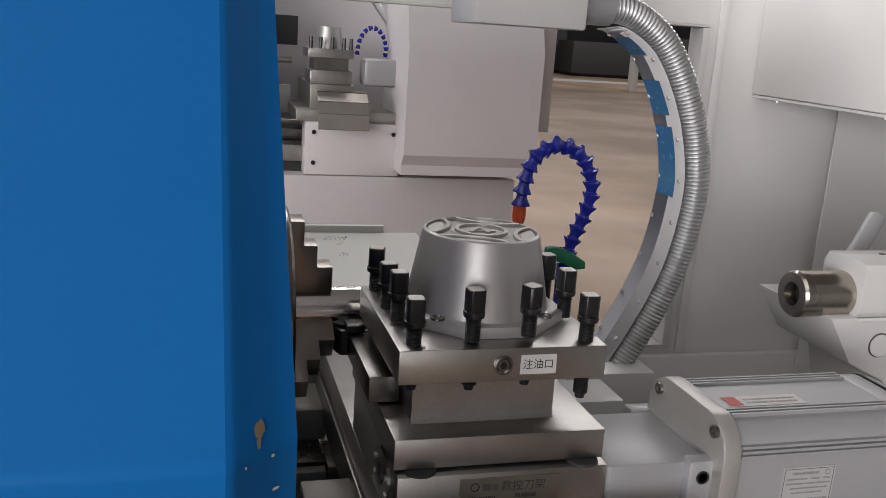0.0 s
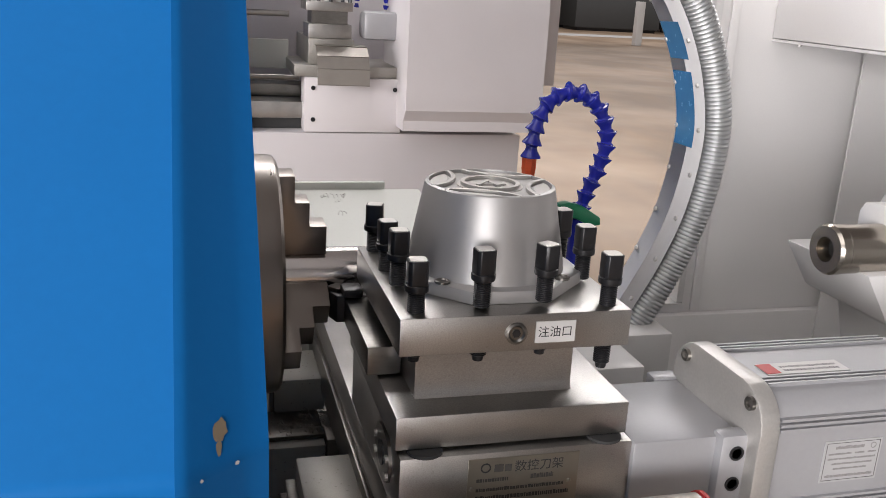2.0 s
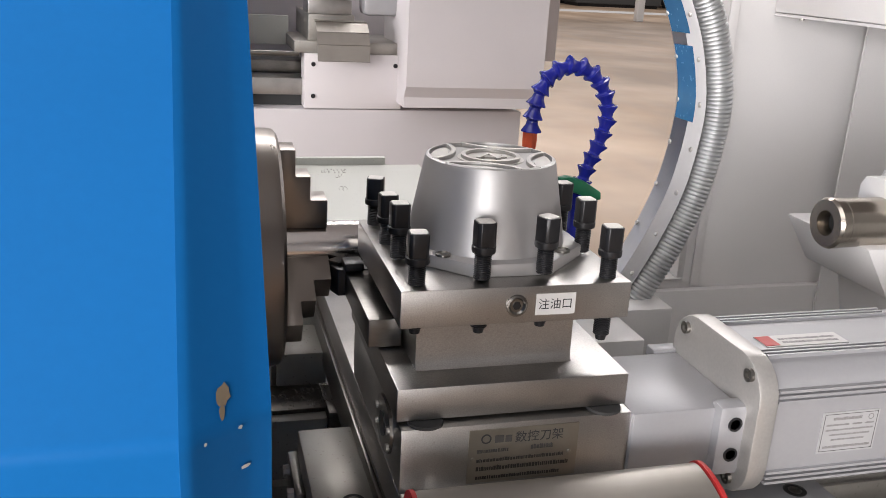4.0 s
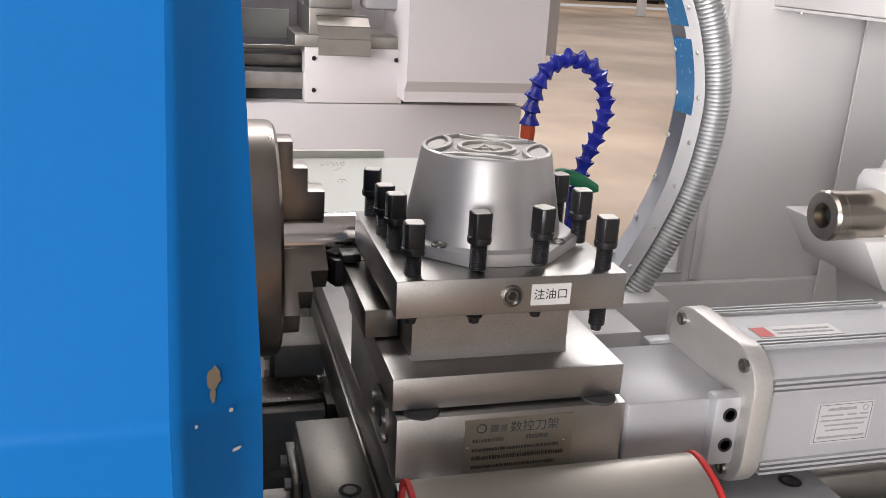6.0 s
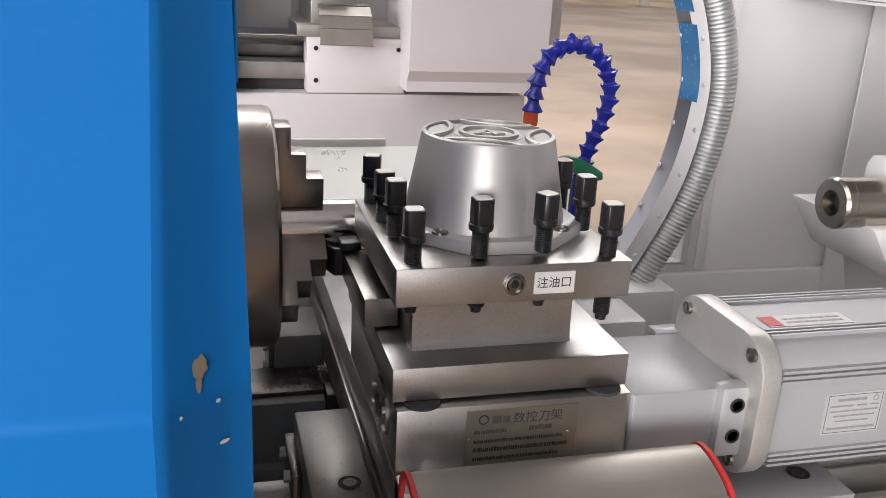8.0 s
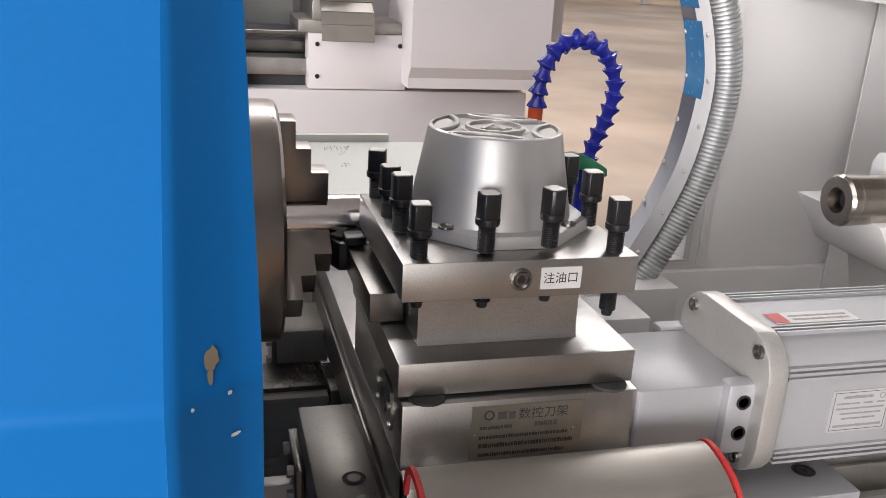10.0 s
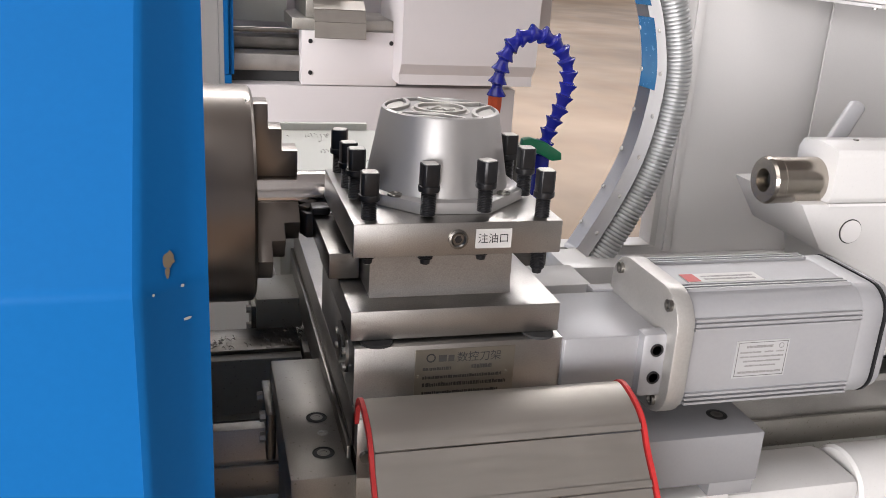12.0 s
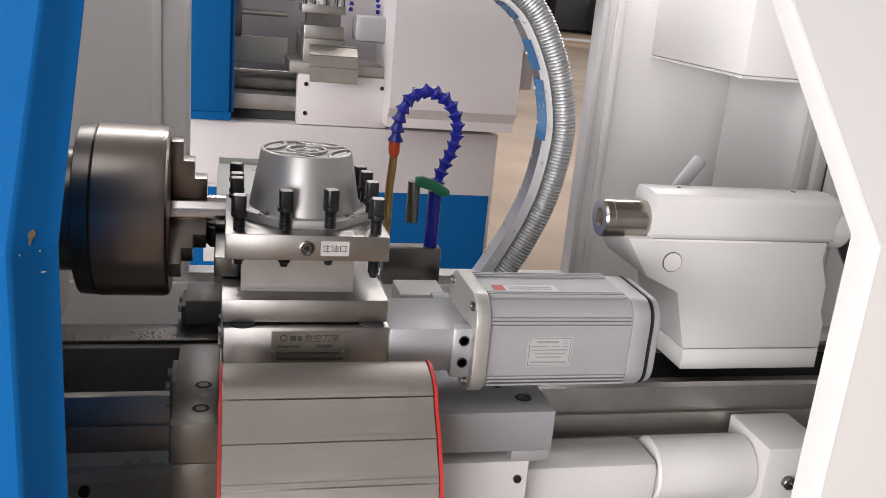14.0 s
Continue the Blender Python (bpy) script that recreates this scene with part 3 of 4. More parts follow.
for k in range(3):
    a = radians(30 + 120 * k)
    part("spoke", rod((0.876, AX_Y, QZ), (0.879, AX_Y + 0.072 * math.cos(a), QZ + 0.072 * math.sin(a)), 0.008, 10), BLACK, tail)
part("end_bearing", rod((0.788, AX_Y, QZ), (0.812, AX_Y, QZ), 0.033, 32), GREY_WHITE, tail)
for x in (0.565, 0.735):
    part("oil_nipple", turned([(0.0032, 0), (0.0028, 0.0012), (0, 0.0016)], (x, 0.200, 1.1078), seg=12), STEEL_DARK, tail)
part("base_plate", box(0.596, 0.806, 0.1715, 0.34, 0.861, 0.891, 0.002), GREY_WHITE, tail)

# ---- swarf ----
rng = random.Random(21)
swarf = bmesh.new()
for k in range(150):
    spot = rng.random()
    if k % 7 == 0:
        y = rng.uniform(0.46, 0.72)
        c = Vector((rng.gauss(0.03, 0.04), y, 0.9635 + (y - 0.445) * 0.144))
    elif spot < 0.45:
        c = Vector((rng.gauss(-0.02, 0.03), rng.uniform(0.272, 0.325), 0.865))
    elif spot < 0.75:
        c = Vector((rng.gauss(-0.10, 0.06), rng.uniform(0.266, 0.30), 0.865))
    else:
        c = Vector((rng.uniform(-0.12, 0.02), rng.uniform(0.075, 0.10), 0.797))
    r, turns = rng.uniform(0.0008, 0.003), rng.uniform(0.6, 2.2)
    yaw = rng.uniform(0, 6.3)
    last = None
    for i in range(int(8 * turns) + 2):
        a = i * 2 * math.pi / 8
        p = c + Vector((math.cos(yaw) * i * 0.0007 + r * math.cos(a) * math.sin(yaw), math.sin(yaw) * i * 0.0007 + r * math.cos(a) * math.cos(yaw), r + r * math.sin(a)))
        pair = [swarf.verts.new(p), swarf.verts.new(p + Vector((0.0003, 0.0003, 0.0005)))]
        if last:
            swarf.faces.new((last[0], pair[0], pair[1], last[1]))
        last = pair
chips = new("swarf", mesh_of("swarf", swarf, STEEL_DARK, False))
tagged(chips, "curled dark steel chips lying on the ways and covers", "swarf", kind="stuff")

# ---- carriage ----
CX = -0.009


def cbox(x0, x1, y0, y1, z0, z1, bevel=0.0, bm=None):
    return box(x0 + CX, x1 + CX, y0, y1, z0, z1, bevel, bm)


saddle = thing("saddle", (0.15, 0.15, 0.86), "ground cast-iron lathe saddle riding on the ways", "saddle")
part("front_wing", cbox(-0.048, 0.0, -0.042, 0.152, 0.868, 0.911, 0.0015), CAST, saddle)
part("front_wing", cbox(0.165, 0.344, -0.040, 0.152, 0.868, 0.914, 0.0015), ALU_PAINT, saddle, "grey painted wing with bolt holes")
part("wing_skirt", cbox(-0.046, 0.0, -0.042, 0.085, 0.800, 0.868, 0.001), CAST, saddle)
part("wing_skirt", cbox(0.30, 0.342, -0.039, 0.085, 0.855, 0.868, 0.001), ALU_PAINT, saddle)
part("rear_wing", cbox(-0.051, 0.0, 0.325, 0.400, 0.864, 0.900, 0.002), GREY_BED, saddle)
part("rear_wing", cbox(0.163, 0.30, 0.30, 0.400, 0.864, 0.905, 0.002), GREY_WHITE, saddle)
part("bridge", cbox(0.0, 0.165, -0.040, 0.44, 0.870, 0.925, 0.001), CAST, saddle)
for y, z0 in ((0.105, 0.845), (0.345, 0.845)):
    wiper = part("way_wiper", cbox(-0.056, -0.048, y - 0.015, y + 0.05, z0, z0 + 0.045, 0.001), STEEL_DARK, saddle)
    for dy, dz in ((0.0, 0.036), (0.0, 0.015), (0.035, 0.036)):
        part("wiper_screw", rod((-0.061 + CX, y + dy, z0 + dz), (-0.056 + CX, y + dy, z0 + dz), 0.005, 8), STEEL, wiper)
for x, y, r in ((-0.019, 0.043, 0.0085), (-0.020, -0.010, 0.0085), (0.317, -0.008, 0.009)):
    z = 0.911 if x < 0.1 else 0.914
    # flat near-black disc: the shade inside the counterbore is painted
    part("bolt_hole", turned([(r, 0.0006), (r * 0.92, 0.0006), (r * 0.9, 0.0002), (0, 0.0002)], (x + CX, y, z), seg=24), DARK, saddle)
    part("socket_screw", turned([(r * 0.6, 0.0008), (r * 0.35, 0.0008), (r * 0.3, 0.0004), (0, 0.0004)], (x + CX, y, z), seg=16), STEEL_DARK, saddle)
part("set_screw", turned([(0.0045, 0.001), (0.0025, 0.001), (0.002, 0.0004), (0, 0.0004)], (-0.017 + CX, 0.018, 0.911), seg=16), STEEL, saddle)
part("oil_screw", turned([(0.0045, 0.001), (0.0, 0.0015)], (0.295 + CX, 0.02, 0.914), seg=16), BLACK, saddle)

apron = thing("apron", (0.15, -0.04, 0.2), "light grey apron box under the saddle", "apron")
part("front", cbox(-0.014, 0.322, -0.038, 0.06, 0.55, 0.855, 0.002), GREY, apron)
for x, z in ((-0.004, 0.834), (0.31, 0.834)):
    part("screw", rod((x + CX, -0.041, z), (x + CX, -0.037, z), 0.0045, 12), BLACK, apron)
part("screw_housing", box(0.33, 0.50, 0.012, 0.085, 0.745, 0.815, 0.012), GREY_WHITE, apron)
bracket = thing("screw_bracket", (0.68, 0.04, 0.6), "off-white end bracket of the feed screw with cap screws", "bracket")
part("block", box(0.634, 0.718, 0.002, 0.095, 0.66, 0.834, 0.004), GREY_WHITE, bracket)
part("barrel", rod((0.50, 0.05, 0.785), (0.634, 0.05, 0.785), 0.040, 32, chamfer=0.003), GREY_WHITE, bracket)
for x in (0.668, 0.703):
    for z in (0.788, 0.722):
        part("cap_screw", turned([(0.0085, 0), (0.0085, 0.006), (0.0075, 0.007), (0.004, 0.007), (0.004, 0.003), (0, 0.003)], (x, 0.002, z), (0, -1, 0), 18), STEEL_DARK, bracket)

slide = thing("cross_slide", (0.08, 0.2, 0.925), "ground steel cross slide under the tool post", "cross slide")
part("plate", cbox(0.0, 0.163, -0.03, 0.44, 0.925, 0.953, 0.001), STEEL, slide)
part("side_strip", cbox(-0.004, 0.0, -0.02, 0.43, 0.885, 0.922, 0.001), STEEL_DARK, slide)
for x, y in ((0.016, 0.427), (0.035, 0.26)):
    part("cap_screw", turned([(0.007, 0), (0.007, 0.004), (0.0045, 0.004), (0.0045, 0.012), (0.003, 0.012), (0.003, 0.009), (0, 0.009)], (x + CX, y, 0.953), seg=16), BLACK, slide)

cover = thing("motor_cover", (0.06, 0.58, 0.87), "light grey sheet-metal cover behind the cross slide", "cover")
part("top", prism([(0.43, 0.955), (0.445, 0.962), (0.73, 1.003), (0.735, 0.998), (0.735, 0.86), (0.43, 0.86)], "x", -0.016 + CX, 0.19 + CX, 0.0015), GREY_SHEET, cover)
part("lip", cbox(-0.014, 0.14, 0.735, 0.745, 0.98, 1.012, 0.001), GREY_SHEET, cover)

# ---- tool post ----
tp = thing("tool_post", (0.08, 0.08, 0.953), "four-way ground steel tool post with a silver domed cap", "tool post")
part("base", cbox(0.0, 0.163, -0.017, 0.165, 0.953, 1.0005, 0.0012), STEEL, tp)
part("lower_block", cbox(-0.002, 0.161, -0.010, 0.170, 1.003, 1.0265, 0.0012), STEEL, tp)
for x, y in ((0.018, -0.012), (0.145, -0.012)):
    # notch as a near-black disc, its inner shade in the colour
    part("notch", turned([(0.012, 0), (0.012, 0.0022), (0, 0.0022)], (x + CX, y + 0.004, 1.0006), seg=24), DARK, tp)
neck = prism([(0.0150, 1.0265), (0.0165, 1.0285), (0.0178, 1.034), (0.0185, 1.064), (0.142, 1.064), (0.142, 1.040), (0.146, 1.031), (0.148, 1.0265)], "x", 0.016 + CX, 0.128 + CX)
part("neck", neck, STEEL, tp)
# inner wall in a darker steel colour than the neck around it
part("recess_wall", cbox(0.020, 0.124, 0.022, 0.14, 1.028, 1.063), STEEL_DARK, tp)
top = part("top_plate", cbox(0.0, 0.160, 0.0, 0.160, 1.064, 1.090, 0.0012), STEEL, tp)
part("oil_screw", turned([(0.0075, -0.001), (0.0075, 0.0015), (0.0058, 0.0020), (0.0045, 0.0005), (0, 0.0005)], (0.078 + CX, 0.0, 1.077), (0, -1, 0), 24), STEEL_DARK, top)
part("oil_socket", turned([(0.003, 0.0), (0.003, 0.0012), (0, 0.0012)], (0.078 + CX, 0.0, 1.077), (0, -1, 0), 6), BLACK, top)
lab = part("oil_label", cbox(0.0915, 0.1195, -0.0006, 0.0, 1.0695, 1.0845), WHITE, top, "white sticker with black writing")
lettering("\u6ce8\u6cb9\u53e3", 0.0082, INK, lab, Matrix.Translation((0.0930 + CX, -0.0007, 1.0742)) @ FRONT, depth=0.0001)

# type plate on the base
pl = part("type_plate", cbox(0.046, 0.124, -0.0178, -0.017, 0.957, 0.9965), PLATE, tp, "etched metal type plate")
lettering("\u6570\u63a7\u5200\u67b6", 0.0088, INK, pl, Matrix.Translation((0.078 + CX, -0.0179, 0.9862)) @ FRONT, depth=0.0001)
bars([(0.064, 0.9865, 0.012, 0.006)], 0.005, pl, Matrix.Translation((CX, -0.0179, 0)) @ FRONT, ETCH)
bars([(0.052, 0.9795, 0.022, 0.0028), (0.09, 0.9795, 0.016, 0.0035), (0.052, 0.9725, 0.062, 0.0026), (0.052, 0.966, 0.066, 0.0032), (0.052, 0.9595, 0.060, 0.0026)], 0.0012, pl, Matrix.Translation((CX, -0.0179, 0)) @ FRONT, ETCH)
part("emblem", turned([(0.0036, 0), (0.0036, 0.0002), (0.0026, 0.0002), (0.0026, 0.0)], (0.058 + CX, -0.0178, 0.9898), (0, -1, 0), 24), INK, pl)
for x in (0.049, 0.118):
    part("rivet", turned([(0.0017, 0), (0.0012, 0.0008), (0, 0.001)], (x + CX, -0.0178, 0.975), (0, -1, 0), 12), PLATE, pl)
# round cover on the side of the base
sc = part("side_cover", prism([(0.028 + 0.026 * math.cos(k * math.pi / 12) * (1.0 if abs(math.cos(k * math.pi / 12)) < .8 else .9), 0.982 + 0.019 * math.sin(k * math.pi / 12)) for k in range(24)], "x", -0.0025 + CX, 0.001 + CX), STEEL_DARK, tp)
part("cover_socket", rod((-0.0035 + CX, 0.028, 0.982), (-0.002 + CX, 0.028, 0.982), 0.009, 20), BLACK, sc)
for y, z in ((0.009, 0.987), (0.047, 0.987), (0.009, 0.974), (0.047, 0.974)):
    part("cover_screw", rod((-0.0045 + CX, y, z), (-0.002 + CX, y, z), 0.0028, 12), STEEL, sc)

# cap
CC = (0.081 + CX, 0.084)
flange = []
for k in range(8):
    a = radians(22.5 + 45 * k)
    flange.append((CC[0] + 0.071 * math.cos(a), CC[1] + 0.071 * math.sin(a)))
part("cap_flange", prism(flange, "z", 1.090, 1.0995, 0.0015), ALU, tp)
cap = part("cap", turned([(0.0, -0.001), (0.0575, 0), (0.0570, 0.004), (0.0472, 0.0565), (0.0465, 0.0588), (0.0450, 0.0597), (0.0440, 0.0597), (0.0436, 0.0562), (0.0, 0.0562)], (*CC, 1.0995), seg=72), ALU, tp)
# sunken floor, its shade painted by the darker metal
part("cap_floor", turned([(0.0434, 0.0), (0.0434, 0.0006), (0, 0.0006)], (*CC, 1.1560), seg=48), ALU_SHADE, cap)
TOPZ = 1.1594


# relief, disc and emblem in paler metal: light from above put into the colour
for k in range(4):
    am = radians(65 + 90 * k)
    far_x, far_y = CC[0] + 0.0719 * math.cos(am), CC[1] + 0.0719 * math.sin(am)

    def arc(r, half, n=14):
        return [(far_x + r * math.cos(am + math.pi + half * (2 * i / n - 1)), far_y + r * math.sin(am + math.pi + half * (2 * i / n - 1))) for i in range(n + 1)]

    part("cap_ridge", prism(arc(0.0462, 0.60) + arc(0.0428, 0.66)[::-1], "z", 1.1560, TOPZ, 0.0004), ALU_FLANGE, cap)
    leaf = arc(0.0404, 0.49) + [(CC[0] + 0.0424 * math.cos(am + v), CC[1] + 0.0424 * math.sin(am + v)) for v in (-0.44, -0.3, -0.15, 0, 0.15, 0.3, 0.44)]
    part("cap_petal", prism(leaf, "z", 1.1560, TOPZ - 0.0018), ALU_FLANGE, cap)
part("cap_disc", turned([(0.0238, 0.0), (0.0238, 0.0008), (0, 0.0008)], (*CC, 1.1562), seg=48), ALU_FLANGE, cap)
part("cap_ring", turned([(0.0212, -0.0036), (0.0212, 0.0), (0.0182, 0.0), (0.0182, -0.0036)], (*CC, TOPZ), seg=48), ALU_FLANGE, cap)
mark = bmesh.new()
for lift, (ax, ay, bx, by) in enumerate(((-0.011, -0.006, 0.001, 0.009), (0.001, 0.009, 0.004, -0.008), (-0.006, 0.0, 0.010, -0.002), (0.010, -0.002, 0.012, 0.006))):
    d = Vector((bx - ax, by - ay, 0)).normalized() * 0.0016
    n = Vector((-d.y, d.x, 0))
    prism([(CC[0] + ax - n.x, CC[1] + ay - n.y), (CC[0] + bx - n.x, CC[1] + by - n.y), (CC[0] + bx + n.x, CC[1] + by + n.y), (CC[0] + ax + n.x, CC[1] + ay + n.y)], "z", TOPZ - 0.0032 - 0.0001 * lift, TOPZ - 0.0004 - 0.0003 * lift, bm=mark)
part("cap_emblem", mark, ALU_FLANGE, cap)
for k in (5, 7, 1, 3):
    a = radians(45 * k)
    part("flange_screw", turned([(0.0055, 0.0), (0.0055, 0.0015), (0.004, 0.002), (0.003, 0.0008), (0, 0.0008)], (CC[0] + 0.0615 * math.cos(a), CC[1] + 0.0615 * math.sin(a), 1.0995), seg=18), STEEL_DARK, tp)

# square-headed clamping bolts
bolt = bmesh.new()
thread = [(0.0, 0.0)]
for k in range(14):
    thread += [(0.0052, 0.0013 * k), (0.0058, 0.0013 * k + 0.00065)]
thread += [(0.0052, 0.0184), (0.0078, 0.0184), (0.0081, 0.0195), (0.0081, 0.0225), (0.0072, 0.0232)]
turned(thread, (0, 0, 0), seg=16, bm=bolt)
prism([(-0.0066, -0.0045), (-0.0045, -0.0066), (0.0045, -0.0066), (0.0066, -0.0045), (0.0066, 0.0045), (0.0045, 0.0066), (-0.0045, 0.0066), (-0.0066, 0.0045)], "z", 0.0228, 0.0392, 0.0006, bolt)
bolt_mesh = mesh_of("bolt", bolt, BLACK, True, 25)
tip = bmesh.new()
shaft = [(0.0, 0.0), (0.0035, 0.0), (0.0042, 0.004)]
for k in range(14):
    shaft += [(0.0052, 0.004 + 0.0013 * k), (0.0058, 0.004 + 0.0013 * k + 0.00065)]
shaft += [(0.0052, 0.023), (0, 0.023)]
turned(shaft, (0, 0, 0), seg=16, bm=tip)
tip_mesh = mesh_of("bolt_tip", tip, BLACK, True, 25)
head_mesh = mesh_of("bolt_face", prism([(-0.0055, -0.004), (-0.004, -0.0055), (0.004, -0.0055), (0.0055, -0.004), (0.0055, 0.004), (0.004, 0.0055), (-0.004, 0.0055), (-0.0055, 0.004)], "z", 0.0390, 0.0396), WORN, False)
rng = random.Random(11)
for x, y, dz, low in ((0.013, 0.013, -0.004, 0.008), (0.057, 0.013, 0.002, 0.010), (0.101, 0.014, 0.004, 0.008), (0.147, 0.012, -0.003, 0.020),
                      (0.011, 0.061, 0.002, 0.012), (0.011, 0.100, -0.002, 0.010), (0.011, 0.149, -0.002, 0.012),
                      (0.148, 0.060, 0.003, 0.010), (0.148, 0.104, 0.004, 0.010), (0.147, 0.148, 0.0, 0.012),
                      (0.055, 0.149, 0.002, 0.010), (0.102, 0.149, 0.0, 0.010)):
    m = Matrix.Translation((x + CX, y, 1.090 + dz)) @ Matrix.Rotation(rng.uniform(-0.5, 0.5), 4, "Z")
    b = piece("clamp_bolt", bolt_mesh, tp, m)
    face = piece("bolt_face", head_mesh, b, m, "bright worn bolt end")
    face.matrix_basis = Matrix.Identity(4)
    piece("bolt_tip", tip_mesh, tp, Matrix.Translation((x + CX, y, 1.064 - low)))

tool = thing("tool_holder", (0.0, 0.10, 1.03), "black steel tool holder with a carbide insert clamped in the post", "lathe tool")
part("shank", cbox(-0.010, 0.014, 0.052, 0.160, 1.0285, 1.0495, 0.0008), STEEL_DARK, tool)
part("tool_head", prism([(-0.016 + CX, 0.155), (0.012 + CX, 0.155), (0.010 + CX, 0.178), (-0.010 + CX, 0.182), (-0.022 + CX, 0.172)], "z", 1.028, 1.0505, 0.001), BLACK, tool)
part("clamp", cbox(-0.012, 0.004, 0.148, 0.168, 1.0505, 1.0575, 0.002), BLACK, tool)
part("insert", prism([(-0.022 + CX, 0.172), (-0.010 + CX, 0.182), (-0.004 + CX, 0.172), (-0.014 + CX, 0.163)], "z", 1.0505, 1.0535), STEEL_DARK, tool)

# ---- turret motor ----
mot = thing("turret_motor", (0.33, 0.02, 0.914), "silver finned electric motor flanged to the tool post", "motor")
part("neck", cbox(0.163, 0.247, -0.020, 0.072, 0.953, 1.0000, 0.002), ALU_PAINT, mot)
part("boss", cbox(0.226, 0.252, -0.028, -0.012, 0.948, 1.004, 0.005), ALU_PAINT, mot)
MY, MZ = 0.0195, 0.984
fl = part("flange", prism(rounded(MY, MZ, 0.060, 0.055, 0.030), "x", 0.246 + CX, 0.262 + CX, 0.002), ALU_FLANGE, mot, "bare cast flange")
for y, z in ((0.061, 1.026), (-0.026, 1.027), (-0.020, 0.942), (0.061, 0.942)):
    part("flange_screw", turned([(0.005, 0), (0.005, 0.003), (0.003, 0.003), (0.0025, 0.001), (0, 0.001)], (0.246 + CX, y, z), (-1, 0, 0), 16), STEEL_DARK, fl)
for z in (0.990, 0.966):
    part("boss_screw", turned([(0.0055, 0), (0.0055, 0.001), (0.004, 0.001), (0.004, 0.0), (0, 0.0)], (0.2385 + CX, -0.028, z), (0, -1, 0), 20), BLACK, fl)
body = part("body", prism(rounded(MY, MZ, 0.0545, 0.050, 0.022), "x", 0.262 + CX, 0.418 + CX), ALU_PAINT, mot)
for z in (1.0175, 1.0135, 1.0095, 0.953, 0.949, 0.945):
    part("fin", cbox(0.264, 0.416, MY - 0.0572, MY - 0.0535, z - 0.0010, z + 0.0010), ALU_PAINT, body)
for y in (-0.016, -0.011, -0.006, 0.045, 0.05, 0.055):
    part("fin", cbox(0.264, 0.416, y - 0.001, y + 0.001, MZ + 0.048, MZ + 0.0522), ALU_PAINT, body)
part("gasket", prism(rounded(MY, MZ, 0.0550, 0.0505, 0.024), "x", 0.440 + CX, 0.4425 + CX), BLACK, mot)
part("end_cap", prism(rounded(MY, MZ, 0.0548, 0.0503, 0.024), "x", 0.418 + CX, 0.440 + CX, 0.003), ALU_PAINT, mot)
part("end_cap", prism(rounded(MY, MZ, 0.053, 0.049, 0.024), "x", 0.4425 + CX, 0.452 + CX, 0.003), ALU_PAINT, mot)
ml = part("rating_plate", cbox(0.305, 0.353, MY - 0.0552, MY - 0.0540, 0.964, 0.997), SILVER_LABEL, body, "printed rating sticker")
bars([(0.314, 0.9905, 0.024, 0.0024), (0.309, 0.986, 0.019, 0.0014), (0.331, 0.986, 0.008, 0.0014), (0.342, 0.986, 0.007, 0.0014), (0.309, 0.982, 0.040, 0.0014), (0.313, 0.978, 0.034, 0.0014), (0.315, 0.974, 0.028, 0.0014), (0.309, 0.968, 0.040, 0.0020)], 0.0008, ml, Matrix.Translation((CX, MY - 0.0553, 0)) @ FRONT, PRINT)
part("approval_mark", turned([(0.0024, 0), (0.0024, 0.0002), (0.0018, 0.0002), (0.0018, 0.0)], (0.346 + CX, MY - 0.0552, 0.9915), (0, -1, 0), 24), PRINT, ml)
frame_bm = bmesh.new()
for a, b, c, d in ((0.3065, 0.3515, 0.9655, 0.9658), (0.3065, 0.3515, 0.9952, 0.9955), (0.3065, 0.3068, 0.9655, 0.9955), (0.3512, 0.3515, 0.9655, 0.9955)):
    cbox(a, b, MY - 0.0554, MY - 0.0551, c, d, bm=frame_bm)
part("border", frame_bm, ETCH, ml)
wl = part("warning_sticker", cbox(0.275, 0.345, -0.0005, 0.018, MZ + 0.0495, MZ + 0.0508), WHITE, body, "white sticker with a red end")
part("red_end", cbox(0.275, 0.287, 0.001, 0.017, MZ + 0.0508, MZ + 0.0511), RED, wl)
bars([(0.292, 0.004, 0.048, 0.003), (0.292, 0.010, 0.048, 0.003)], 0.002, wl, Matrix.Translation((CX, 0, MZ + 0.0508)), PRINT)
part("cable_block", cbox(0.205, 0.262, 0.150, 0.205, 0.905, 0.975, 0.002), GREY_WHITE, mot)
part("cable_clip", cbox(0.226, 0.25, 0.072, 0.086, 0.985, 1.002, 0.002), ALU_PAINT, mot)

# ---- rounded slatted guard in front of the saddle ----
guard = thing("way_guard", (0.095, -0.10, 0.72), "aluminium slat apron guard with red edging, hung on the slide", "guard")
prof = [(-0.040, 0.955), (-0.045, 0.972), (-0.060, 0.981), (-0.091, 0.973), (-0.108, 0.953), (-0.126, 0.934), (-0.142, 0.912), (-0.154, 0.890), (-0.163, 0.862), (-0.168, 0.832), (-0.170, 0.80), (-0.170, 0.76)]
line = [(p.y, p.z) for p in spline([(0, y, z) for y, z in prof], 200)]
cuts = [14, 52, 78, 104, 130, 156, 178, 199]
for a, b in zip(cuts, cuts[1:]):
    run = line[a + 1:b]
    back = set_back(run, 0.003)
    slat = part("slat", sheet(run, back, 0.001 + CX, 0.193 + CX), ALU_SLAT, guard)
    lip = line[b - 3:b + 1]
    part("slat_lip", sheet([(y - 0.0012, z + 0.0006) for y, z in lip], set_back(lip, 0.004), 0.001 + CX, 0.193 + CX), ALU_SLAT, guard)
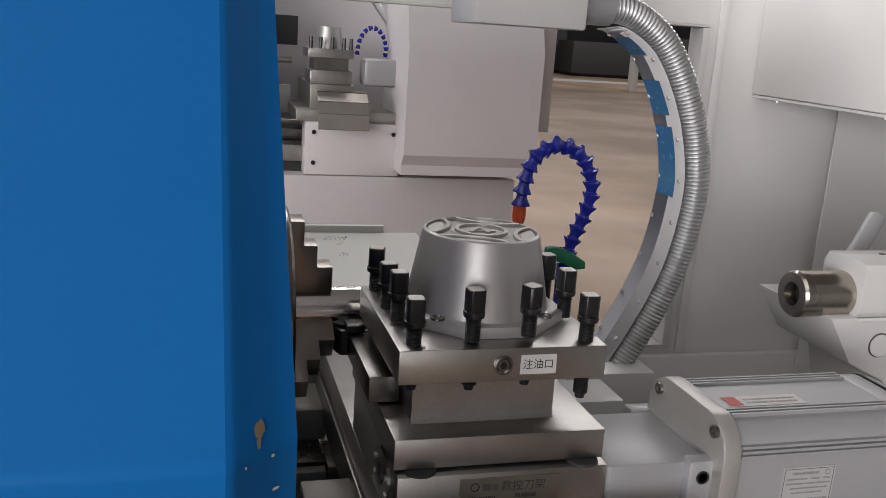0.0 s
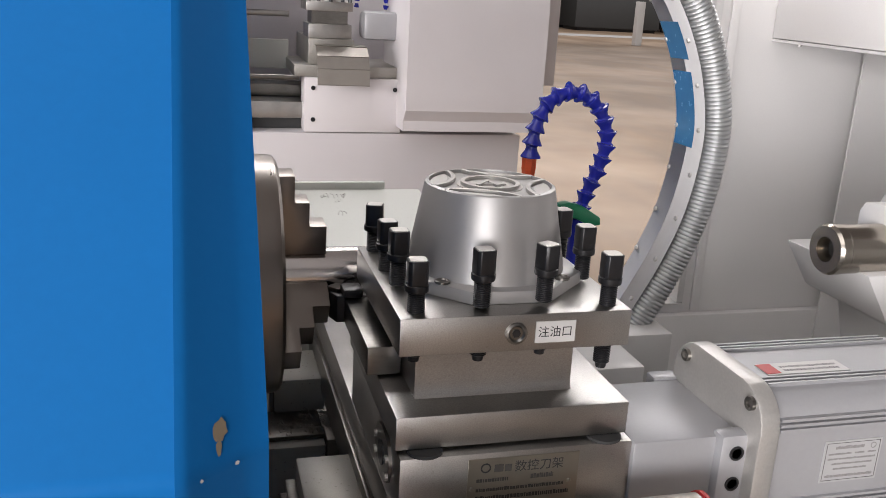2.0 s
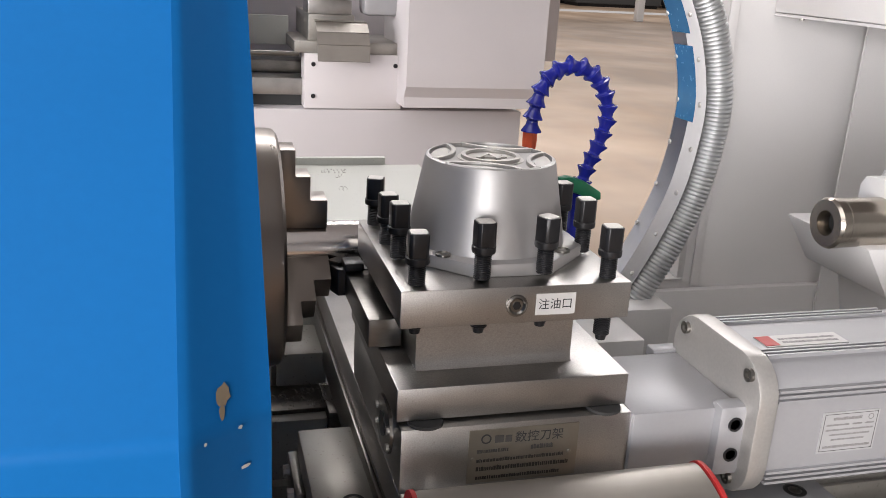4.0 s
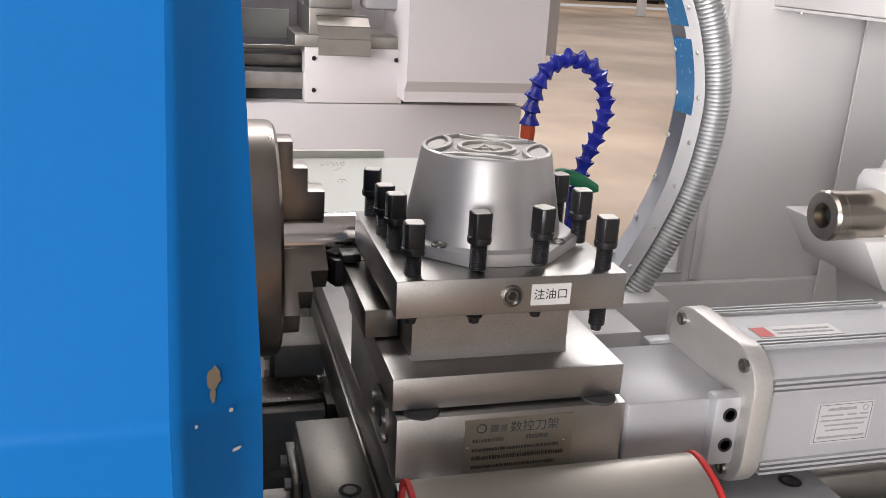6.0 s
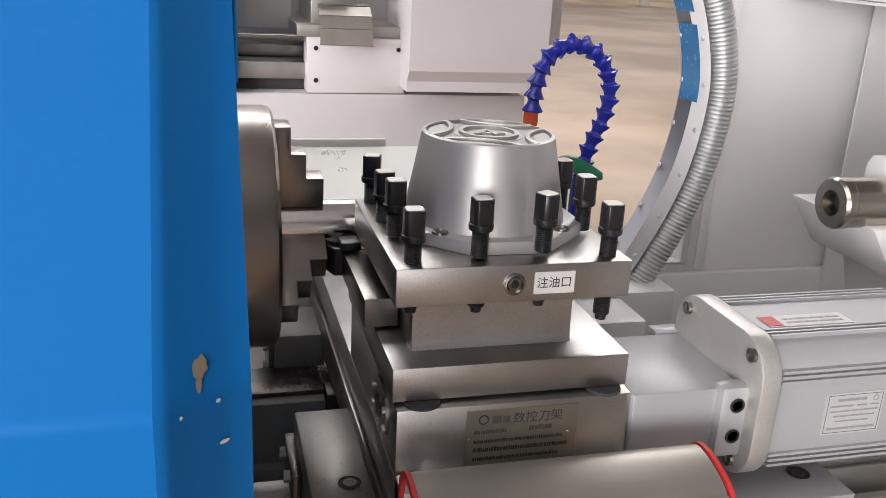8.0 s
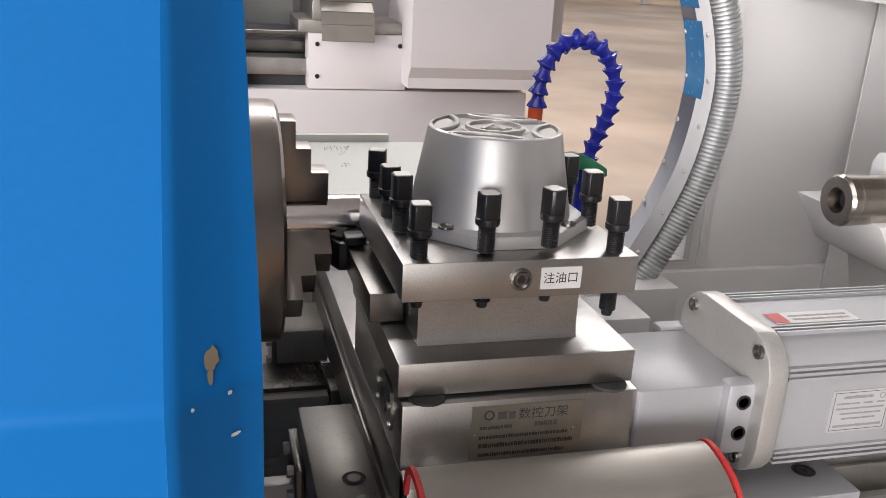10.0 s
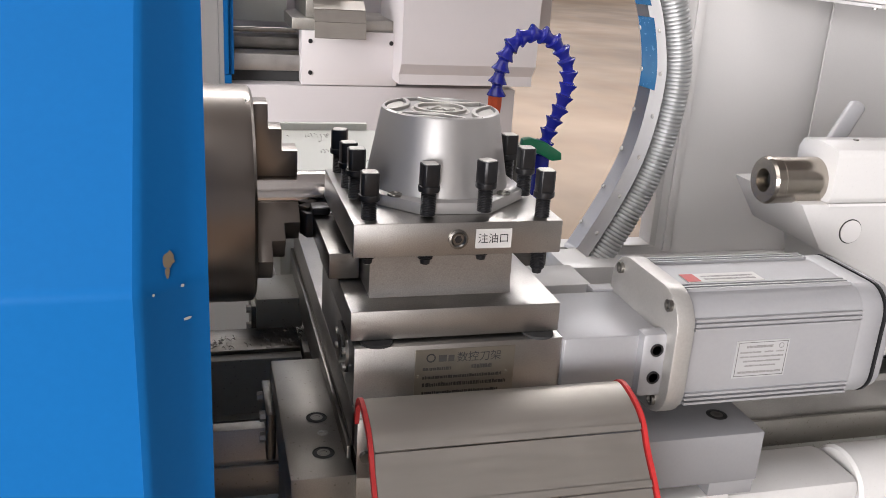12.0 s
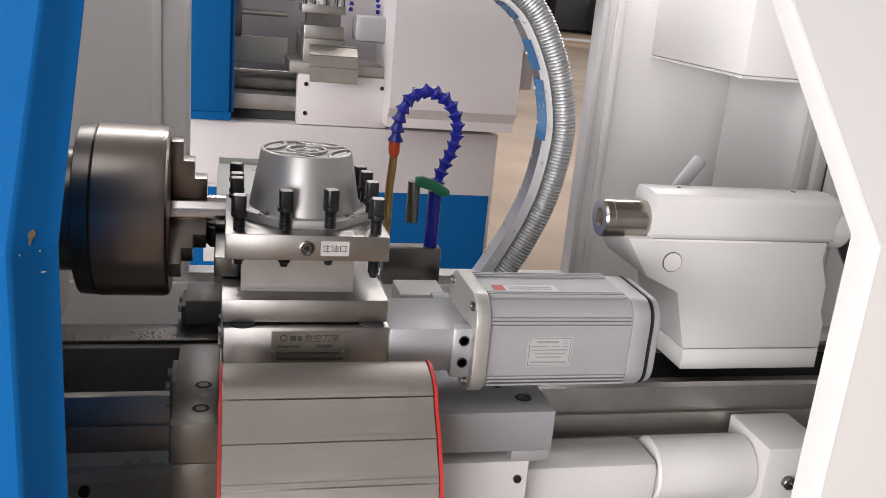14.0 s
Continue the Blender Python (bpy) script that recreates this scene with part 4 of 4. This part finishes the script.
for x in (-0.004, 0.193):
    rail = line[0:200:3]
    ahead = [(y - oy, z - oz) for (y, z), (oy, oz) in zip(rail, set_back(rail, 0.0012))]
    part("edging", sheet(ahead, set_back(rail, 0.005), x + 0.0015 + CX, x + 0.0045 + CX), RED, guard, "red rubber edging")
part("hinge_plate", cbox(0.0, 0.014, -0.040, -0.018, 0.905, 0.955, 0.001), STEEL, guard)
part("hinge_screw", rod((0.006 + CX, -0.044, 0.925), (0.006 + CX, -0.040, 0.925), 0.004, 12), STEEL_DARK, guard)

# ---- coolant hose ----
hose = thing("coolant_hose", (0.24, 0.40, 0.953), "blue jointed coolant hose with an orange nozzle and green valve", "hose")
path = spline([(0.232 + CX, 0.40, 1.117), (0.234 + CX, 0.40, 1.142), (0.246 + CX, 0.40, 1.174), (0.274 + CX, 0.40, 1.188), (0.305 + CX, 0.40, 1.174), (0.321 + CX, 0.40, 1.140), (0.315 + CX, 0.40, 1.105), (0.303 + CX, 0.40, 1.075), (0.296 + CX, 0.40, 1.045)], 19)
seg = mesh_of("hose_segment", turned([(0.0045, -0.001), (0.0066, 0.0), (0.0060, 0.004), (0.0070, 0.0085), (0.0112, 0.0150), (0.0113, 0.0162), (0.0080, 0.0168), (0.0060, 0.0190), (0.0, 0.0195)], seg=20), BLUE_HOSE)
for a, b in zip(path, path[1:]):
    q = Vector((0, 0, 1)).rotation_difference((a - b).normalized())
    piece("hose_segment", seg, hose, Matrix.Translation(b) @ q.to_matrix().to_4x4())
part("nozzle", turned([(0.0035, 0), (0.0075, 0.006), (0.0085, 0.014), (0.0085, 0.026), (0.006, 0.028), (0, 0.028)], (0.231 + CX, 0.40, 1.090), (0, 0, 1), 8), ORANGE, hose)
part("fitting", rod((0.228 + CX, 0.40, 1.050), (0.231 + CX, 0.40, 1.092), 0.006, 12), BRASS, hose)
part("valve_body", rod((0.296 + CX, 0.40, 0.953), (0.296 + CX, 0.40, 1.045), 0.010, 16), BLUE_HOSE, hose)
lever = prism([(0.262 + CX, 1.068), (0.272 + CX, 1.070), (0.292 + CX, 1.064), (0.312 + CX, 1.052), (0.313 + CX, 1.043), (0.300 + CX, 1.042), (0.285 + CX, 1.050), (0.262 + CX, 1.056)], "y", 0.375, 0.388, 0.002)
part("valve_lever", lever, GREEN, hose, "green lever")
part("pipe", rod((0.262 + CX, 0.39, 1.0), (0.262 + CX, 0.39, 1.06), 0.009, 14), STEEL_DARK, hose)
part("stand", cbox(0.225, 0.310, 0.385, 0.415, 0.905, 0.960, 0.002), STEEL_DARK, hose)
part("pipe", rod((0.228 + CX, 0.40, 0.955), (0.228 + CX, 0.40, 1.052), 0.006, 14), BRASS, hose)

# ---- cable arch ----
arch = thing("cable_arch", (0.40, 0.5, 0.9), "corrugated metal conduit on a riveted steel band", "conduit")
P = [(0.344, 0.5, 1.352), (0.392, 0.5, 1.345), (0.444, 0.5, 1.308), (0.486, 0.5, 1.235), (0.508, 0.5, 1.160), (0.511, 0.5, 1.100), (0.498, 0.5, 1.020), (0.472, 0.5, 0.950), (0.438, 0.5, 0.885), (0.417, 0.5, 0.850)]
ctr = spline(P, 881)
conduit = bmesh.new()
ring_last = None
for i, p in enumerate(ctr):
    d = (ctr[min(i + 1, 880)] - ctr[max(i - 1, 0)]).normalized()
    n = Vector((0, 1, 0))
    s = d.cross(n).normalized()
    r = 0.0183 + 0.0020 * (abs(math.sin(i * math.pi / 8)) - 0.6)
    ring = [conduit.verts.new(p + (s * math.cos(k * math.pi / 8) + n * math.sin(k * math.pi / 8)) * r) for k in range(16)]
    if ring_last:
        for k in range(16):
            conduit.faces.new((ring_last[k], ring_last[(k + 1) % 16], ring[(k + 1) % 16], ring[k]))
    ring_last = ring
part("conduit", conduit, GALV, arch, "corrugated galvanised conduit")
band = bmesh.new()
rows = []
for i in range(38, 881, 13):
    p = ctr[i]
    d = (ctr[min(i + 4, 880)] - ctr[max(i - 4, 0)]).normalized()
    s = d.cross(Vector((0, 1, 0))).normalized()
    if s.x > 0:
        s = -s
    rows.append((p + s * 0.0225, s, d))
for (a, sa, _), (b, sb, _) in zip(rows, rows[1:]):
    q = [band.verts.new(v) for v in (a + Vector((0, -0.008, 0)), a + Vector((0, 0.056, 0)) + sa * 0.004, b + Vector((0, 0.056, 0)) + sb * 0.004, b + Vector((0, -0.008, 0)))]
    w = [band.verts.new(v.co - sa * 0.0015) for v in q]
    band.faces.new(q), band.faces.new(w[::-1])
    for i in range(4):
        band.faces.new((q[i], w[i], w[(i + 1) % 4], q[(i + 1) % 4]))
bmesh.ops.remove_doubles(band, verts=band.verts[:], dist=0.0002)
bd = part("band", band, BAND, arch, "bright steel band")
for lo, hi in ((4, 9), (14, 20), (22, 34)):
    bm = bmesh.new()
    near, away = [], []
    for a, sa, _ in rows[lo:hi + 1]:
        near.append(bm.verts.new(a + Vector((0, 0.010, 0)) + sa * 0.0030))
        away.append(bm.verts.new(a + Vector((0, 0.052, 0)) + sa * 0.0055))
    for i in range(len(near) - 1):
        bm.faces.new((near[i], near[i + 1], away[i + 1], away[i]))
    part("film", bm, FILM, bd, "strip of blue protective film")
rivet = mesh_of("rivet", turned([(0.0035, 0), (0.0028, 0.0018), (0, 0.0024)], seg=12), WORN)
for a, s, d in rows[3::7]:
    q = Vector((0, 0, 1)).rotation_difference(s)
    for y in (0.002, 0.051):
        piece("rivet", rivet, bd, Matrix.Translation(a + Vector((0, y, 0)) + s * (0.005 if y > 0.02 else 0.001)) @ q.to_matrix().to_4x4())
part("foot", box(0.36, 0.46, 0.45, 0.53, 0.80, 0.875, 0.003), GREY_WHITE, arch)
part("collar", rod((0.305, 0.5, 1.352), (0.356, 0.5, 1.352), 0.024, 24), ALU_PAINT, arch)
jbox = thing("junction_box", (0.235, 0.5, 1.325), "light grey junction box where the conduit starts", "junction box")
part("body", box(0.165, 0.306, 0.45, 0.56, 1.320, 1.44, 0.004), GREY_WHITE, jbox)
part("arm", box(0.20, 0.27, 0.56, WY, 1.38, 1.44, 0.003), GREY, jbox)
